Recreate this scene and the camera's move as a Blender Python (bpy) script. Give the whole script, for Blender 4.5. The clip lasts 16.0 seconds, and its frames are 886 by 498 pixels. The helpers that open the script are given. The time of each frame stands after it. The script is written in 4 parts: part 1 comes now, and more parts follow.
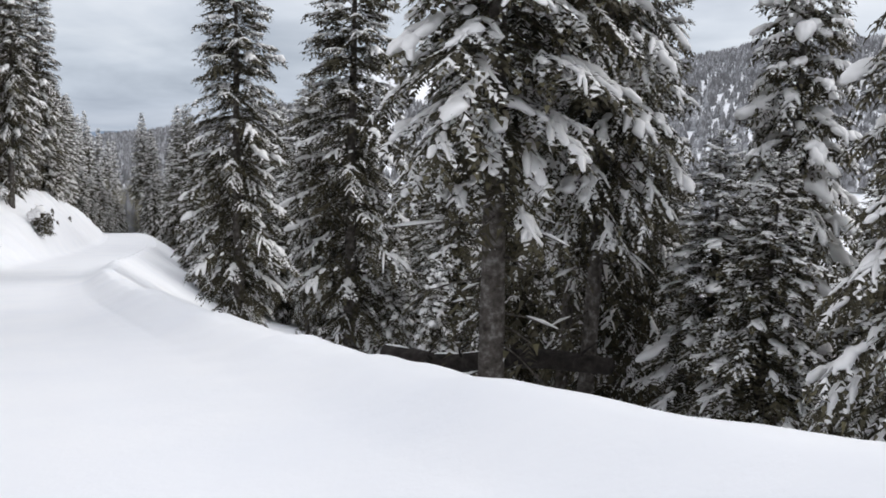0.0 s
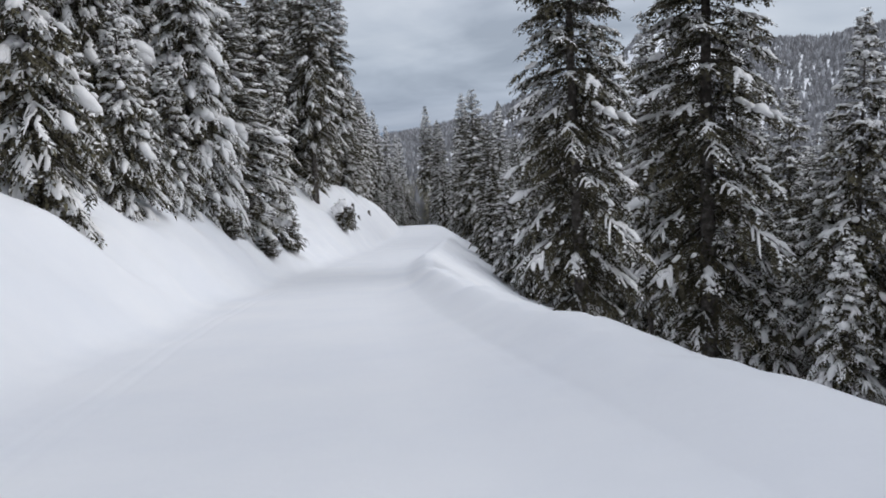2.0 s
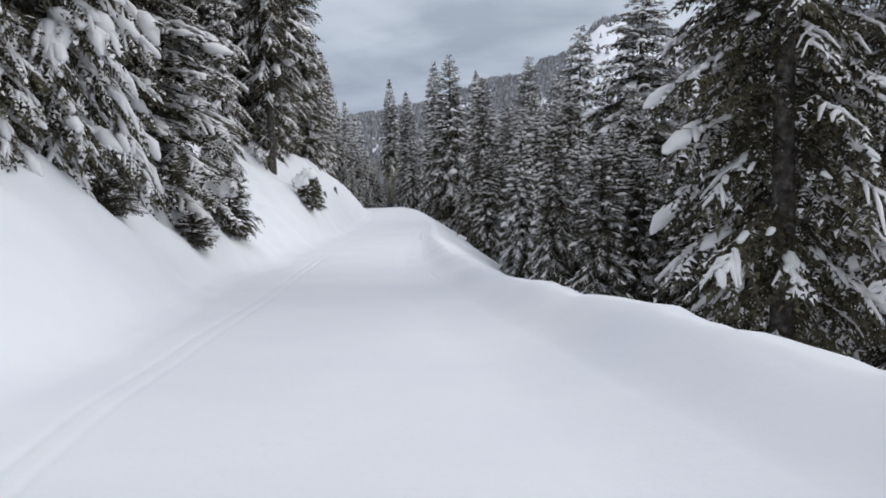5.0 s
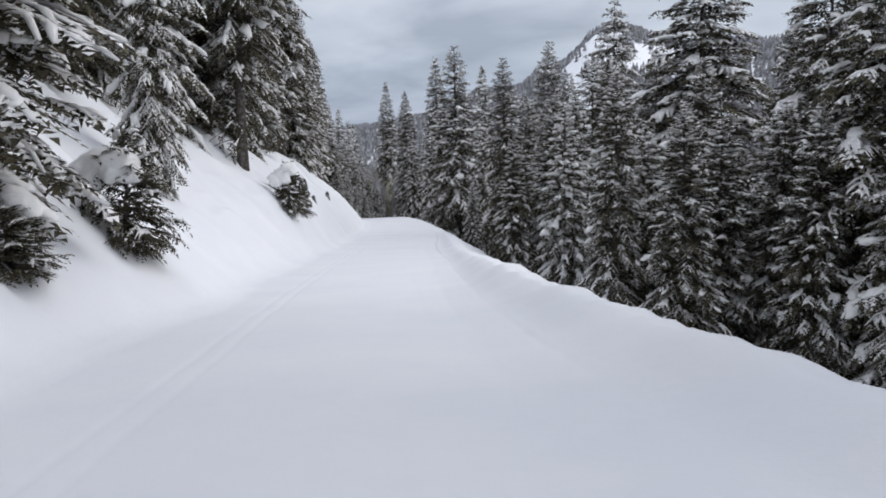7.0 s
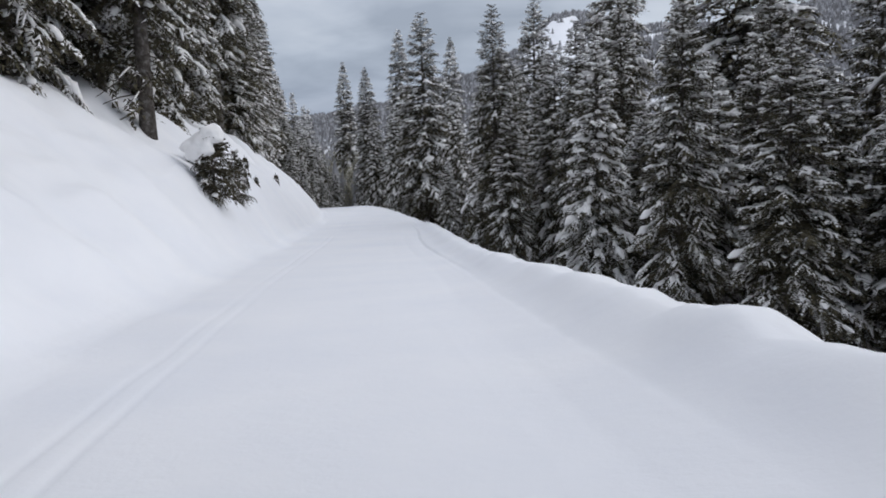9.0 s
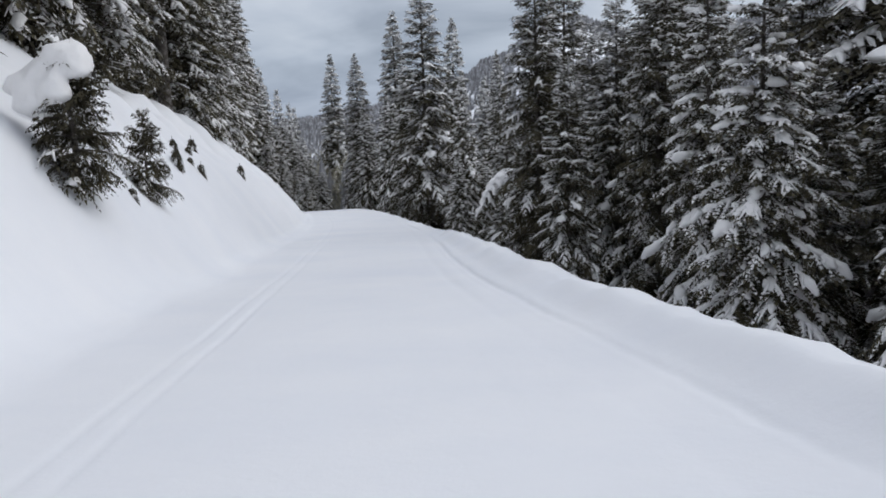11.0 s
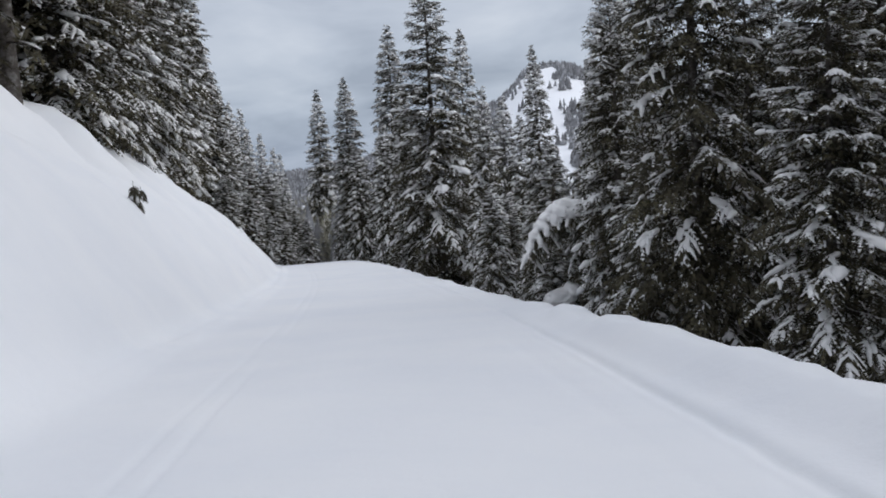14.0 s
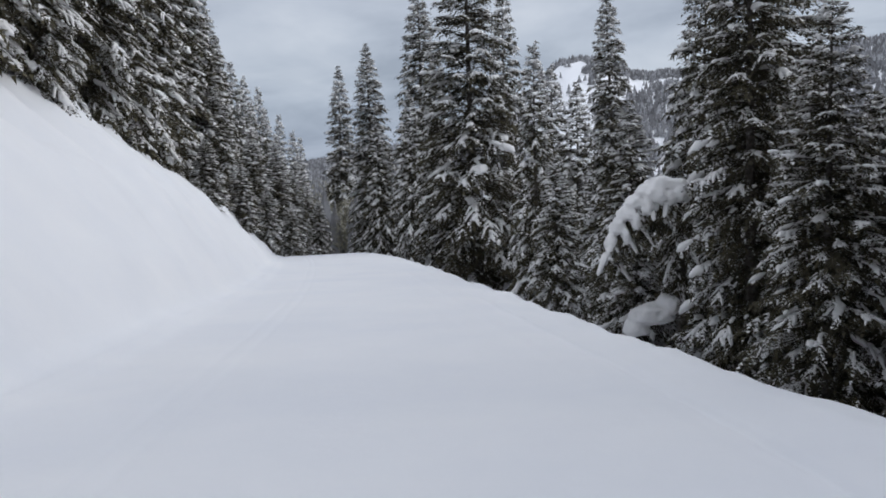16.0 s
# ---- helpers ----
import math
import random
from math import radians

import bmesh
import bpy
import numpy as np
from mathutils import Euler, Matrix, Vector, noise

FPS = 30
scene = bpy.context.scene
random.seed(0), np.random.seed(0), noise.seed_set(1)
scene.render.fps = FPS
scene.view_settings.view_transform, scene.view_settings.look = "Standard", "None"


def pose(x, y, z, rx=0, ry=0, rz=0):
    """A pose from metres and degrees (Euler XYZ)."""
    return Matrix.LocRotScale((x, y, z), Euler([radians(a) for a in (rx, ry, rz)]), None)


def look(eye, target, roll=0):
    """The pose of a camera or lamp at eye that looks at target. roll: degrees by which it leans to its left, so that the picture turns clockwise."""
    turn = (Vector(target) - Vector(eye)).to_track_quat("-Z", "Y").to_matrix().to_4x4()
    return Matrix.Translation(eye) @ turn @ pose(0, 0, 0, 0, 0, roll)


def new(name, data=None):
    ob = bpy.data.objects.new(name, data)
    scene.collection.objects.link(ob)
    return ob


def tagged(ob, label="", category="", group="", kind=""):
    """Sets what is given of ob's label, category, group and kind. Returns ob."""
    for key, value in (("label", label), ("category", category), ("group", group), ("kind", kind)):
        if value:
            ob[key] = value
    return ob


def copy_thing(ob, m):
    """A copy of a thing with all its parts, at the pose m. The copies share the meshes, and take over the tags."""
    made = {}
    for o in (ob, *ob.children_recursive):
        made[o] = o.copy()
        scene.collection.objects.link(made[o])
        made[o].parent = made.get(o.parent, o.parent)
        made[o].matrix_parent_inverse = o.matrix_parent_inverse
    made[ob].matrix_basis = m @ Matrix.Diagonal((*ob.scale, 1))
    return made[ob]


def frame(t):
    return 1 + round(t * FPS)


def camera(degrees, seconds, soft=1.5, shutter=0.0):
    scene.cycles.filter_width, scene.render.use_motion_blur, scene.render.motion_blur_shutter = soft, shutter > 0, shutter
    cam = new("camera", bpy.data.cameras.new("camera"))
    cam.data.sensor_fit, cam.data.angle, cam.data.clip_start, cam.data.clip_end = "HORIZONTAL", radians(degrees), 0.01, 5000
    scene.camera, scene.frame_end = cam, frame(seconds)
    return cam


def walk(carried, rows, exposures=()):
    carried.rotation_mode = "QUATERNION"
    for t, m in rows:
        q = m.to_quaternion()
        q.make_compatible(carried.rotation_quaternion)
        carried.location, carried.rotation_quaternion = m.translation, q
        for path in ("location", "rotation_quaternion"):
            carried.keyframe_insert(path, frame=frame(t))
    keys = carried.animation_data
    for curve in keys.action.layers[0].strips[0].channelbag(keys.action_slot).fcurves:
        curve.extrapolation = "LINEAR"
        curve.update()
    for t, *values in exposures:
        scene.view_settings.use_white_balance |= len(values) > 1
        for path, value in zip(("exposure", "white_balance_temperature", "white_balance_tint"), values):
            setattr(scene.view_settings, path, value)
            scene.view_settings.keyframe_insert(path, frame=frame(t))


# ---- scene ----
cam = camera(55.0, 16.0, soft=1.75)
PATH = [
    (0, (1.032, -1.057, -0.973), (0.988, 0.927, -1.221), 2.3),
    (0.5, (-0.364, 1.178, -1.297), (-0.668, 3.142, -1.527), -0.2),
    (1, (-1.712, 3.419, -1.587), (-2.111, 5.37, -1.774), -2.3),
    (1.5, (-2.933, 5.524, -1.93), (-3.468, 7.434, -2.186), -1.9),
    (2, (-4.212, 7.923, -2.258), (-4.88, 9.787, -2.54), -2.5),
    (2.5, (-5.497, 10.193, -2.588), (-6.238, 12.029, -2.871), -1.8),
    (3, (-6.965, 12.565, -2.935), (-7.646, 14.42, -3.243), -1.3),
    (3.5, (-8.405, 14.94, -3.269), (-9.054, 16.808, -3.565), -1.3),
    (4, (-9.913, 17.369, -3.619), (-10.451, 19.265, -3.958), -0.4),
    (4.2, (-10.479, 18.417, -3.741), (-11.022, 20.308, -4.099), -0.6),
    (6.3, (-16.421, 31.762, -5.935), (-16.942, 33.68, -6.158), -2.4),
    (6.5, (-16.906, 32.949, -6.071), (-17.399, 34.875, -6.294), -2.2),
    (7, (-18.042, 35.769, -6.408), (-18.593, 37.67, -6.699), -1.7),
    (7.5, (-19.267, 38.719, -6.79), (-19.774, 40.631, -7.089), -1.1),
    (8, (-20.481, 41.697, -7.251), (-20.938, 43.609, -7.619), -2.0),
    (8.5, (-21.716, 44.752, -7.581), (-22.221, 46.664, -7.879), -1.9),
    (8.7, (-22.093, 45.845, -7.726), (-22.575, 47.76, -8.046), -2.3),
    (10.8, (-27.213, 59.747, -9.452), (-27.627, 61.683, -9.738), -2.2),
    (11, (-27.617, 61.098, -9.588), (-28.047, 63.026, -9.898), -2.3),
    (11.5, (-28.607, 64.278, -9.956), (-29.048, 66.199, -10.295), -2.6),
    (12, (-29.674, 67.435, -10.282), (-30.147, 69.351, -10.606), -1.8),
    (12.5, (-30.78, 70.572, -10.608), (-31.29, 72.48, -10.922), -2.1),
    (13, (-31.835, 73.631, -10.947), (-32.287, 75.549, -11.285), -2.4),
    (13.5, (-32.748, 76.372, -11.259), (-33.154, 78.291, -11.651), -2.6),
    (14, (-33.706, 79.52, -11.616), (-34.116, 81.468, -11.811), -3.5),
    (14.5, (-34.516, 82.591, -11.923), (-34.931, 84.537, -12.124), -2.7),
    (15, (-35.372, 85.66, -12.22), (-35.844, 87.599, -12.348), -1.9),
    (15.5, (-36.258, 88.635, -12.506), (-36.76, 90.563, -12.684), -2.0),
    (16, (-37.123, 91.398, -12.789), (-37.584, 93.333, -12.998), -1.9),
]
EXPOSURE = [(0.0, 0.5, 6660, 10), (0.6, 0.44, 6620, 10), (1.0, 0.35, 6600, 10), (1.5, 0.22, 6430, 10), (2.5, 0.12, 6340, 10), (4.5, 0.17, 6350, 10), (6.5, 0.28, 6380, 11), (8.5, 0.12, 6320, 11), (11.0, 0.14, 6320, 10), (13.5, 0.14, 6320, 10), (14.2, 0.14, 6320, 10), (16.0, 0.1, 6300, 10)]
walk(cam, [(t, look(eye, target, roll)) for t, eye, target, roll in PATH], EXPOSURE)


# ---- light ----
SUN_ELEVATION, SUN_AZIMUTH = radians(34), radians(62)      # azimuth clockwise from +y
world = bpy.data.worlds.new("overcast_sky")
world.use_nodes = True
scene.world = world


def node(tree, kind, x=0, **values):
    n = tree.nodes.new(kind)
    for key, value in values.items():
        if key in n.inputs:
            n.inputs[key].default_value = value
    return n


def build_sky():
    t = world.node_tree
    t.nodes.clear()
    sky = t.nodes.new("ShaderNodeTexSky")
    sky.sky_type, sky.sun_disc = "NISHITA", False
    sky.sun_elevation, sky.sun_rotation = SUN_ELEVATION, SUN_AZIMUTH
    dim = t.nodes.new("ShaderNodeVectorMath")
    dim.operation = "SCALE"
    dim.inputs["Scale"].default_value = 0.09
    t.links.new(sky.outputs[0], dim.inputs[0])
    co = t.nodes.new("ShaderNodeTexCoord")
    sep = t.nodes.new("ShaderNodeSeparateXYZ")
    t.links.new(co.outputs["Generated"], sep.inputs[0])
    # the cloud deck as a flat layer overhead: direction over its height
    up = t.nodes.new("ShaderNodeMath")
    up.operation = "MAXIMUM"
    up.inputs[1].default_value = 0.0
    t.links.new(sep.outputs["Z"], up.inputs[0])
    lift = t.nodes.new("ShaderNodeMath")
    lift.operation = "ADD"
    lift.inputs[1].default_value = 0.22
    t.links.new(up.outputs[0], lift.inputs[0])
    flat = t.nodes.new("ShaderNodeVectorMath")
    flat.operation = "DIVIDE"
    comb = t.nodes.new("ShaderNodeCombineXYZ")
    for k in range(3):
        t.links.new(lift.outputs[0], comb.inputs[k])
    t.links.new(co.outputs["Generated"], flat.inputs[0])
    t.links.new(comb.outputs[0], flat.inputs[1])
    clouds = node(t, "ShaderNodeTexNoise", Scale=1.5, Detail=5.0, Roughness=0.5, Distortion=0.3)
    t.links.new(flat.outputs[0], clouds.inputs["Vector"])
    shade = t.nodes.new("ShaderNodeValToRGB")
    e = shade.color_ramp.elements
    e[0].position, e[0].color = 0.33, (0.43, 0.462, 0.53, 1)
    e[1].position, e[1].color = 0.68, (0.76, 0.775, 0.82, 1)
    mid = e.new(0.5)
    mid.color = (0.60, 0.63, 0.695, 1)
    t.links.new(clouds.outputs["Fac"], shade.inputs[0])
    # a darker, bluer band of distant cloud low over the horizon
    low = t.nodes.new("ShaderNodeValToRGB")
    e = low.color_ramp.elements
    e[0].position, e[0].color = 0.0, (0.52, 0.58, 0.66, 1)
    e[1].position, e[1].color = 0.30, (0.96, 0.96, 0.955, 1)
    m = e.new(0.03)
    m.color = (0.60, 0.66, 0.74, 1)
    m = e.new(0.10)
    m.color = (0.75, 0.785, 0.82, 1)
    m = e.new(1.0)
    m.color = (1.75, 1.72, 1.68, 1)
    t.links.new(up.outputs[0], low.inputs[0])
    mul = t.nodes.new("ShaderNodeMix")
    mul.data_type, mul.blend_type = "RGBA", "MULTIPLY"
    mul.inputs[0].default_value = 1.0
    t.links.new(shade.outputs[0], mul.inputs[6])
    t.links.new(low.outputs[0], mul.inputs[7])
    mix = t.nodes.new("ShaderNodeMix")
    mix.data_type = "RGBA"
    mix.inputs[0].default_value = 0.9
    t.links.new(dim.outputs[0], mix.inputs[6])
    t.links.new(mul.outputs[2], mix.inputs[7])
    bg = t.nodes.new("ShaderNodeBackground")
    bg.inputs["Strength"].default_value = 1.0
    t.links.new(mix.outputs[2], bg.inputs[0])
    out = t.nodes.new("ShaderNodeOutputWorld")
    t.links.new(bg.outputs[0], out.inputs[0])


build_sky()
sun_data = bpy.data.lights.new("sun", "SUN")
sun_data.energy, sun_data.angle, sun_data.color = 0.86, radians(50), (1.0, 0.95, 0.88)
sun = new("sun", sun_data)
sun.matrix_world = look((0, 0, 60), (-60 * math.sin(SUN_AZIMUTH) / math.tan(SUN_ELEVATION), -60 * math.cos(SUN_AZIMUTH) / math.tan(SUN_ELEVATION), 0))


# ---- materials ----
def material(name, ramp, scale, rough=0.7, bump=0.0, bump_scale=None, detail=5.0, island=0.0, space="Object", bump_distance=0.05, specular=0.3):
    """A rough natural surface: a noise of that scale picks from the ramp's colours, a second finer one gives relief."""
    m = bpy.data.materials.new(name)
    m.use_nodes = True
    t = m.node_tree
    p = t.nodes["Principled BSDF"]
    p.inputs["Roughness"].default_value = rough
    p.inputs["Specular IOR Level"].default_value = specular
    co = t.nodes.new("ShaderNodeTexCoord")
    n = node(t, "ShaderNodeTexNoise", Scale=scale, Detail=detail, Roughness=0.6)
    t.links.new(co.outputs[space], n.inputs["Vector"])
    r = t.nodes.new("ShaderNodeValToRGB")
    e = r.color_ramp.elements
    e[0].position, e[0].color = ramp[0][0], (*ramp[0][1], 1)
    e[1].position, e[1].color = ramp[-1][0], (*ramp[-1][1], 1)
    for at, c in ramp[1:-1]:
        k = e.new(at)
        k.color = (*c, 1)
    if island:
        g = t.nodes.new("ShaderNodeNewGeometry")
        a = t.nodes.new("ShaderNodeMath")
        a.operation = "MULTIPLY_ADD"
        a.inputs[1].default_value = island
        a.inputs[2].default_value = -island / 2
        t.links.new(g.outputs["Random Per Island"], a.inputs[0])
        b = t.nodes.new("ShaderNodeMath")
        b.operation = "ADD"
        t.links.new(a.outputs[0], b.inputs[0])
        t.links.new(n.outputs["Fac"], b.inputs[1])
        t.links.new(b.outputs[0], r.inputs[0])
    else:
        t.links.new(n.outputs["Fac"], r.inputs[0])
    t.links.new(r.outputs[0], p.inputs["Base Color"])
    if bump:
        n2 = node(t, "ShaderNodeTexNoise", Scale=bump_scale or scale * 4, Detail=6.0, Roughness=0.65)
        t.links.new(co.outputs[space], n2.inputs["Vector"])
        bm = t.nodes.new("ShaderNodeBump")
        bm.inputs["Strength"].default_value = bump
        bm.inputs["Distance"].default_value = bump_distance
        t.links.new(n2.outputs["Fac"], bm.inputs["Height"])
        t.links.new(bm.outputs[0], p.inputs["Normal"])
    return m


SNOW = material("snow", [(0.3, (0.80, 0.82, 0.86)), (0.7, (0.86, 0.87, 0.89))], 0.35, 0.6, 0.25, 5.0, bump_distance=0.03, specular=0.2)
TREE_SNOW = material("tree_snow", [(0.3, (0.85, 0.845, 0.845)), (0.7, (0.90, 0.895, 0.89))], 2.0, 0.65, 0.35, 9.0, specular=0.2)
def frosted_needles():
    """Dark fir needles, with fresh snow clinging to patches of the twigs."""
    m = material("needles", [(0.25, (0.035, 0.031, 0.021)), (0.5, (0.073, 0.065, 0.044)), (0.8, (0.145, 0.130, 0.078))], 1.3, 0.75, island=0.35, specular=0.15)
    t = m.node_tree
    p = t.nodes["Principled BSDF"]
    ramp = next(n for n in t.nodes if n.type == "VALTORGB")
    co = next(n for n in t.nodes if n.type == "TEX_COORD")
    geo = t.nodes.new("ShaderNodeNewGeometry")
    n = node(t, "ShaderNodeTexNoise", Scale=2.3, Detail=3.0, Roughness=0.6)
    t.links.new(co.outputs["Object"], n.inputs["Vector"])
    a = t.nodes.new("ShaderNodeMath")
    a.operation = "MULTIPLY_ADD"
    a.inputs[1].default_value = 0.30
    t.links.new(geo.outputs["Random Per Island"], a.inputs[0])
    t.links.new(n.outputs["Fac"], a.inputs[2])
    edge = t.nodes.new("ShaderNodeMapRange")
    edge.inputs["From Min"].default_value, edge.inputs["From Max"].default_value = 0.82, 0.87
    t.links.new(a.outputs[0], edge.inputs["Value"])
    mix = t.nodes.new("ShaderNodeMix")
    mix.data_type = "RGBA"
    mix.inputs[7].default_value = (0.78, 0.785, 0.80, 1)
    t.links.new(edge.outputs[0], mix.inputs[0])
    t.links.new(ramp.outputs[0], mix.inputs[6])
    t.links.new(mix.outputs[2], p.inputs["Base Color"])
    return m


NEEDLES = frosted_needles()
WET_BARK = material("wet_bark", [(0.3, (0.012, 0.010, 0.009)), (0.55, (0.035, 0.030, 0.027)), (0.8, (0.075, 0.068, 0.06))], 5.0, 0.85, 0.8, 18.0, specular=0.15)
BARK = material("bark", [(0.3, (0.04, 0.034, 0.03)), (0.52, (0.11, 0.098, 0.088)), (0.72, (0.27, 0.26, 0.25))], 6.0, 0.9, 0.8, 22.0, specular=0.1)


# ---- the lie of the land ----
CURVE_X = (-1.41512510e-05, 3.72338147e-03, -6.33347174e-01, 3.87148420e-01)
CURVE_Z = (3.80142961e-04, -1.63372764e-01, -1.01789613)
EYE = 1.5                       # the eye rides this far over the road
BEND_START, BEND_RADIUS = 95.0, 420.0


def centre_line():
    """Samples of the road's middle: x, y, z of the road surface."""
    ys = np.arange(-40.0, BEND_START, 0.25)
    yc = np.maximum(ys, -6.0)
    x = np.polyval(CURVE_X, yc) + np.polyval(np.polyder(CURVE_X), yc) * (ys - yc)
    z = np.polyval(CURVE_Z, yc) + np.polyval(np.polyder(CURVE_Z), yc) * (ys - yc) - EYE
    pts = [np.stack([x, ys, z], 1)]
    px, py, pz = pts[0][-1]
    heading = math.atan2(x[-1] - x[-2], 0.25)
    slope = (z[-1] - z[-2]) / math.hypot(x[-1] - x[-2], 0.25)
    bent = []
    while py < 330:
        heading = max(heading - 0.25 / BEND_RADIUS, -0.98)
        slope = max(slope + (0.0003 if 112 < py < 124 else -0.0006 if py > 138 else 0.0), -0.125)
        px, py, pz = px + 0.25 * math.sin(heading), py + 0.25 * math.cos(heading), pz + 0.25 * slope
        bent.append((px, py, pz))
    return np.vstack([pts[0], np.array(bent)])


LINE = centre_line()
TANGENT = np.gradient(LINE[:, :2], axis=0)
TANGENT /= np.linalg.norm(TANGENT, axis=1)[:, None]


def road_frame(x, y):
    """For places (arrays): the y of the nearest point of the road's middle, the distance to its right, and the road's height there."""
    x, y = np.atleast_1d(np.asarray(x, float)), np.atleast_1d(np.asarray(y, float))
    along, off = np.empty(len(x)), np.empty(len(x))
    for a in range(0, len(x), 4000):
        dx, dy = x[a:a + 4000, None] - LINE[None, :, 0], y[a:a + 4000, None] - LINE[None, :, 1]
        k = np.argmin(dx * dx + dy * dy, 1)
        r = np.arange(len(k))
        tx, ty = TANGENT[k, 0], TANGENT[k, 1]
        along[a:a + 4000] = LINE[k, 1] + (dx[r, k] * tx + dy[r, k] * ty) * ty
        side = dx[r, k] * ty - dy[r, k] * tx
        far = np.hypot(dx[r, k], dy[r, k])
        off[a:a + 4000] = np.where((np.abs(side) < far * 0.7) , np.sign(side + 1e-9) * far, side)
    return along, off, np.interp(along, LINE[:, 1], LINE[:, 2])


def step(a, b, x):
    t = np.clip((x - a) / (b - a), 0, 1)
    return t * t * (3 - 2 * t)


def waves(x, y, size, seed):
    """A cheap smooth noise of about that wavelength, from -1 to 1."""
    r = np.random.RandomState(seed)
    total = 0
    for _ in range(6):
        a, p, k = r.uniform(0, 6.283), r.uniform(0, 6.283), r.uniform(0.7, 1.6)
        total = total + np.sin((x * math.cos(a) + y * math.sin(a)) * 6.283 * k / size + p)
    return total / 3.4


def ground_height(x, y):
    v, d, z = road_frame(x, y)
    x, y = np.atleast_1d(np.asarray(x, float)), np.atleast_1d(np.asarray(y, float))
    # the cut bank on the uphill side
    top = np.interp(v, [-30, 5, 25, 40, 60, 85, 100, 110, 118, 127, 140, 165, 240], [4.0, 4.2, 4.4, 4.8, 4.3, 6.1, 6.05, 5.75, 6.0, 5.5, 4.8, 4.0, 5.0])
    toe = np.interp(v, [-30, 50, 60, 75, 100, 200], [-3.1, -3.05, -3.1, -3.3, -3.6, -3.6]) + 0.2 * waves(v, 0 * v, 14, 3)
    u = toe - d
    rise = np.interp(u, [0, 0.5, 2.6, 4.3, 6.2, 9.0, 30, 90, 400], [0, 0.05, 0.55, 0.80, 1.10, 1.32, 2.4, 4.2, 9.0])
    late = np.interp(u, [0, 0.5, 2.6, 4.3, 6.2, 9.0, 12.0, 30, 90, 400], [0, 0.05, 0.45, 0.72, 1.10, 1.7, 2.1, 3.2, 5.0, 9.0])
    gentle = step(40, 50, v) * (1 - step(66, 76, v))
    rise = rise * (1 - gentle) + late * gentle
    soft = np.where(u < 0, 0, rise * top * np.where(u < 4.3, step(-0.4, 1.5, u) * 0.5 + 0.5, 1.0))
    soft = soft + np.where(u > 0, 0.13 * np.clip(u, 0, 2.5) * waves(x, y, 4.5, 5) + 0.05 * np.clip(u, 0, 1) * waves(x, y, 1.3, 6), 0)
    soft = soft + step(3.0, 5.0, u) * (1 - step(9, 12, u)) * step(84, 98, v) * (0.16 * waves(x, y, 3.2, 7) + 0.09 * waves(x, y, 1.4, 9))
    soft = soft + 0.6 * np.exp(-((x + 37.7) ** 2 + (y - 75.0) ** 2) / 1.6 ** 2)
    soft = soft + (0.13 * np.exp(-((d + 4.5) / 0.28) ** 2) + 0.08 * np.exp(-((d + 3.6) / 0.17) ** 2)) * step(88, 95, v)
    # the ploughed berm, then the fall into the valley
    crest = 3.2 + 0.06 * waves(v, 0 * v, 9, 11)
    bump = 0.042 * waves(v, 0 * v, 2.6, 12) + 0.04 * waves(v, 0 * v, 0.9, 13) + 0.03 * waves(v, 0 * v, 7, 14)
    r = np.random.RandomState(8)
    for at in np.cumsum(r.uniform(1.2, 5.5, 60)) - 12:
        bump = bump + r.uniform(0.02, 0.09) * np.exp(-((v - at) / r.uniform(0.25, 0.55)) ** 2)
    bump = bump * np.interp(v, [0, 8, 25, 40], [0.35, 0.7, 0.8, 1.0])
    height = np.interp(v, [-20, 0, 2.5, 3.5, 5, 6.5, 8, 9, 13, 16, 20, 24, 28, 32, 36, 40, 44, 48, 52, 58, 66, 72, 80, 85, 89, 92, 99, 106, 115, 150],
                       [0.5, 0.5, 0.44, 0.35, 0.33, 0.33, 0.33, 0.32, 0.40, 0.47, 0.50, 0.54, 0.57, 0.60, 0.49, 0.36, 0.37, 0.40, 0.46, 0.46, 0.31, 0.28, 0.30, 0.32, 0.34, 0.22, 0.02, -0.09, -0.16, -0.20]) + bump
    q = d - crest
    foot = np.interp(v, [10, 25, 40, 44, 60, 66, 100], [-1.9, -1.9, -1.8, -1.9, -1.7, -1.25, -1.1])
    berm = np.where(q < 0, (height - bump * step(0.1, 0.7, -q)) * (0.5 * step(foot, 0.2, q) / step(foot, 0.2, 0.0) + 0.5 * step(0.5 * foot, 0.1, q) / step(0.5 * foot, 0.1, 0.0)), 0)
    fall = np.interp(q, [0, 0.35, 0.9, 7, 18, 60, 180, 500], [0, 0.06, 0.45, 4.6, 8.0, 17.0, 40, 75])
    fall = fall * np.where(q < 60, np.interp(v, [12, 30], [0.62, 1.0]) + (1 - np.interp(v, [12, 30], [0.62, 1.0])) * step(15, 60, q), 1.0)
    berm = np.where(q >= 0, height - fall + np.clip(q, 0, 4) * 0.06 * waves(x, y, 5, 15), berm)
    # tracks on the road
    rut = np.interp(v, [5, 13, 30, 46, 60, 66, 72, 77, 84, 88, 96, 100, 106], [2.5, 2.46, 2.3, 2.2, 2.4, 2.55, 2.4, 2.28, 2.32, 2.46, 2.54, 2.56, 2.4]) + 0.015 * waves(v, 0 * v, 7, 20)
    worn = np.interp(v, [8, 12, 17, 22, 42, 45, 49, 64, 66, 69, 74, 80, 104, 112], [0, 0.3, 0.3, 0.05, 0.05, 0.3, 0.1, 0.15, 0.5, 0.3, 0.7, 1.0, 0.7, 0.2])
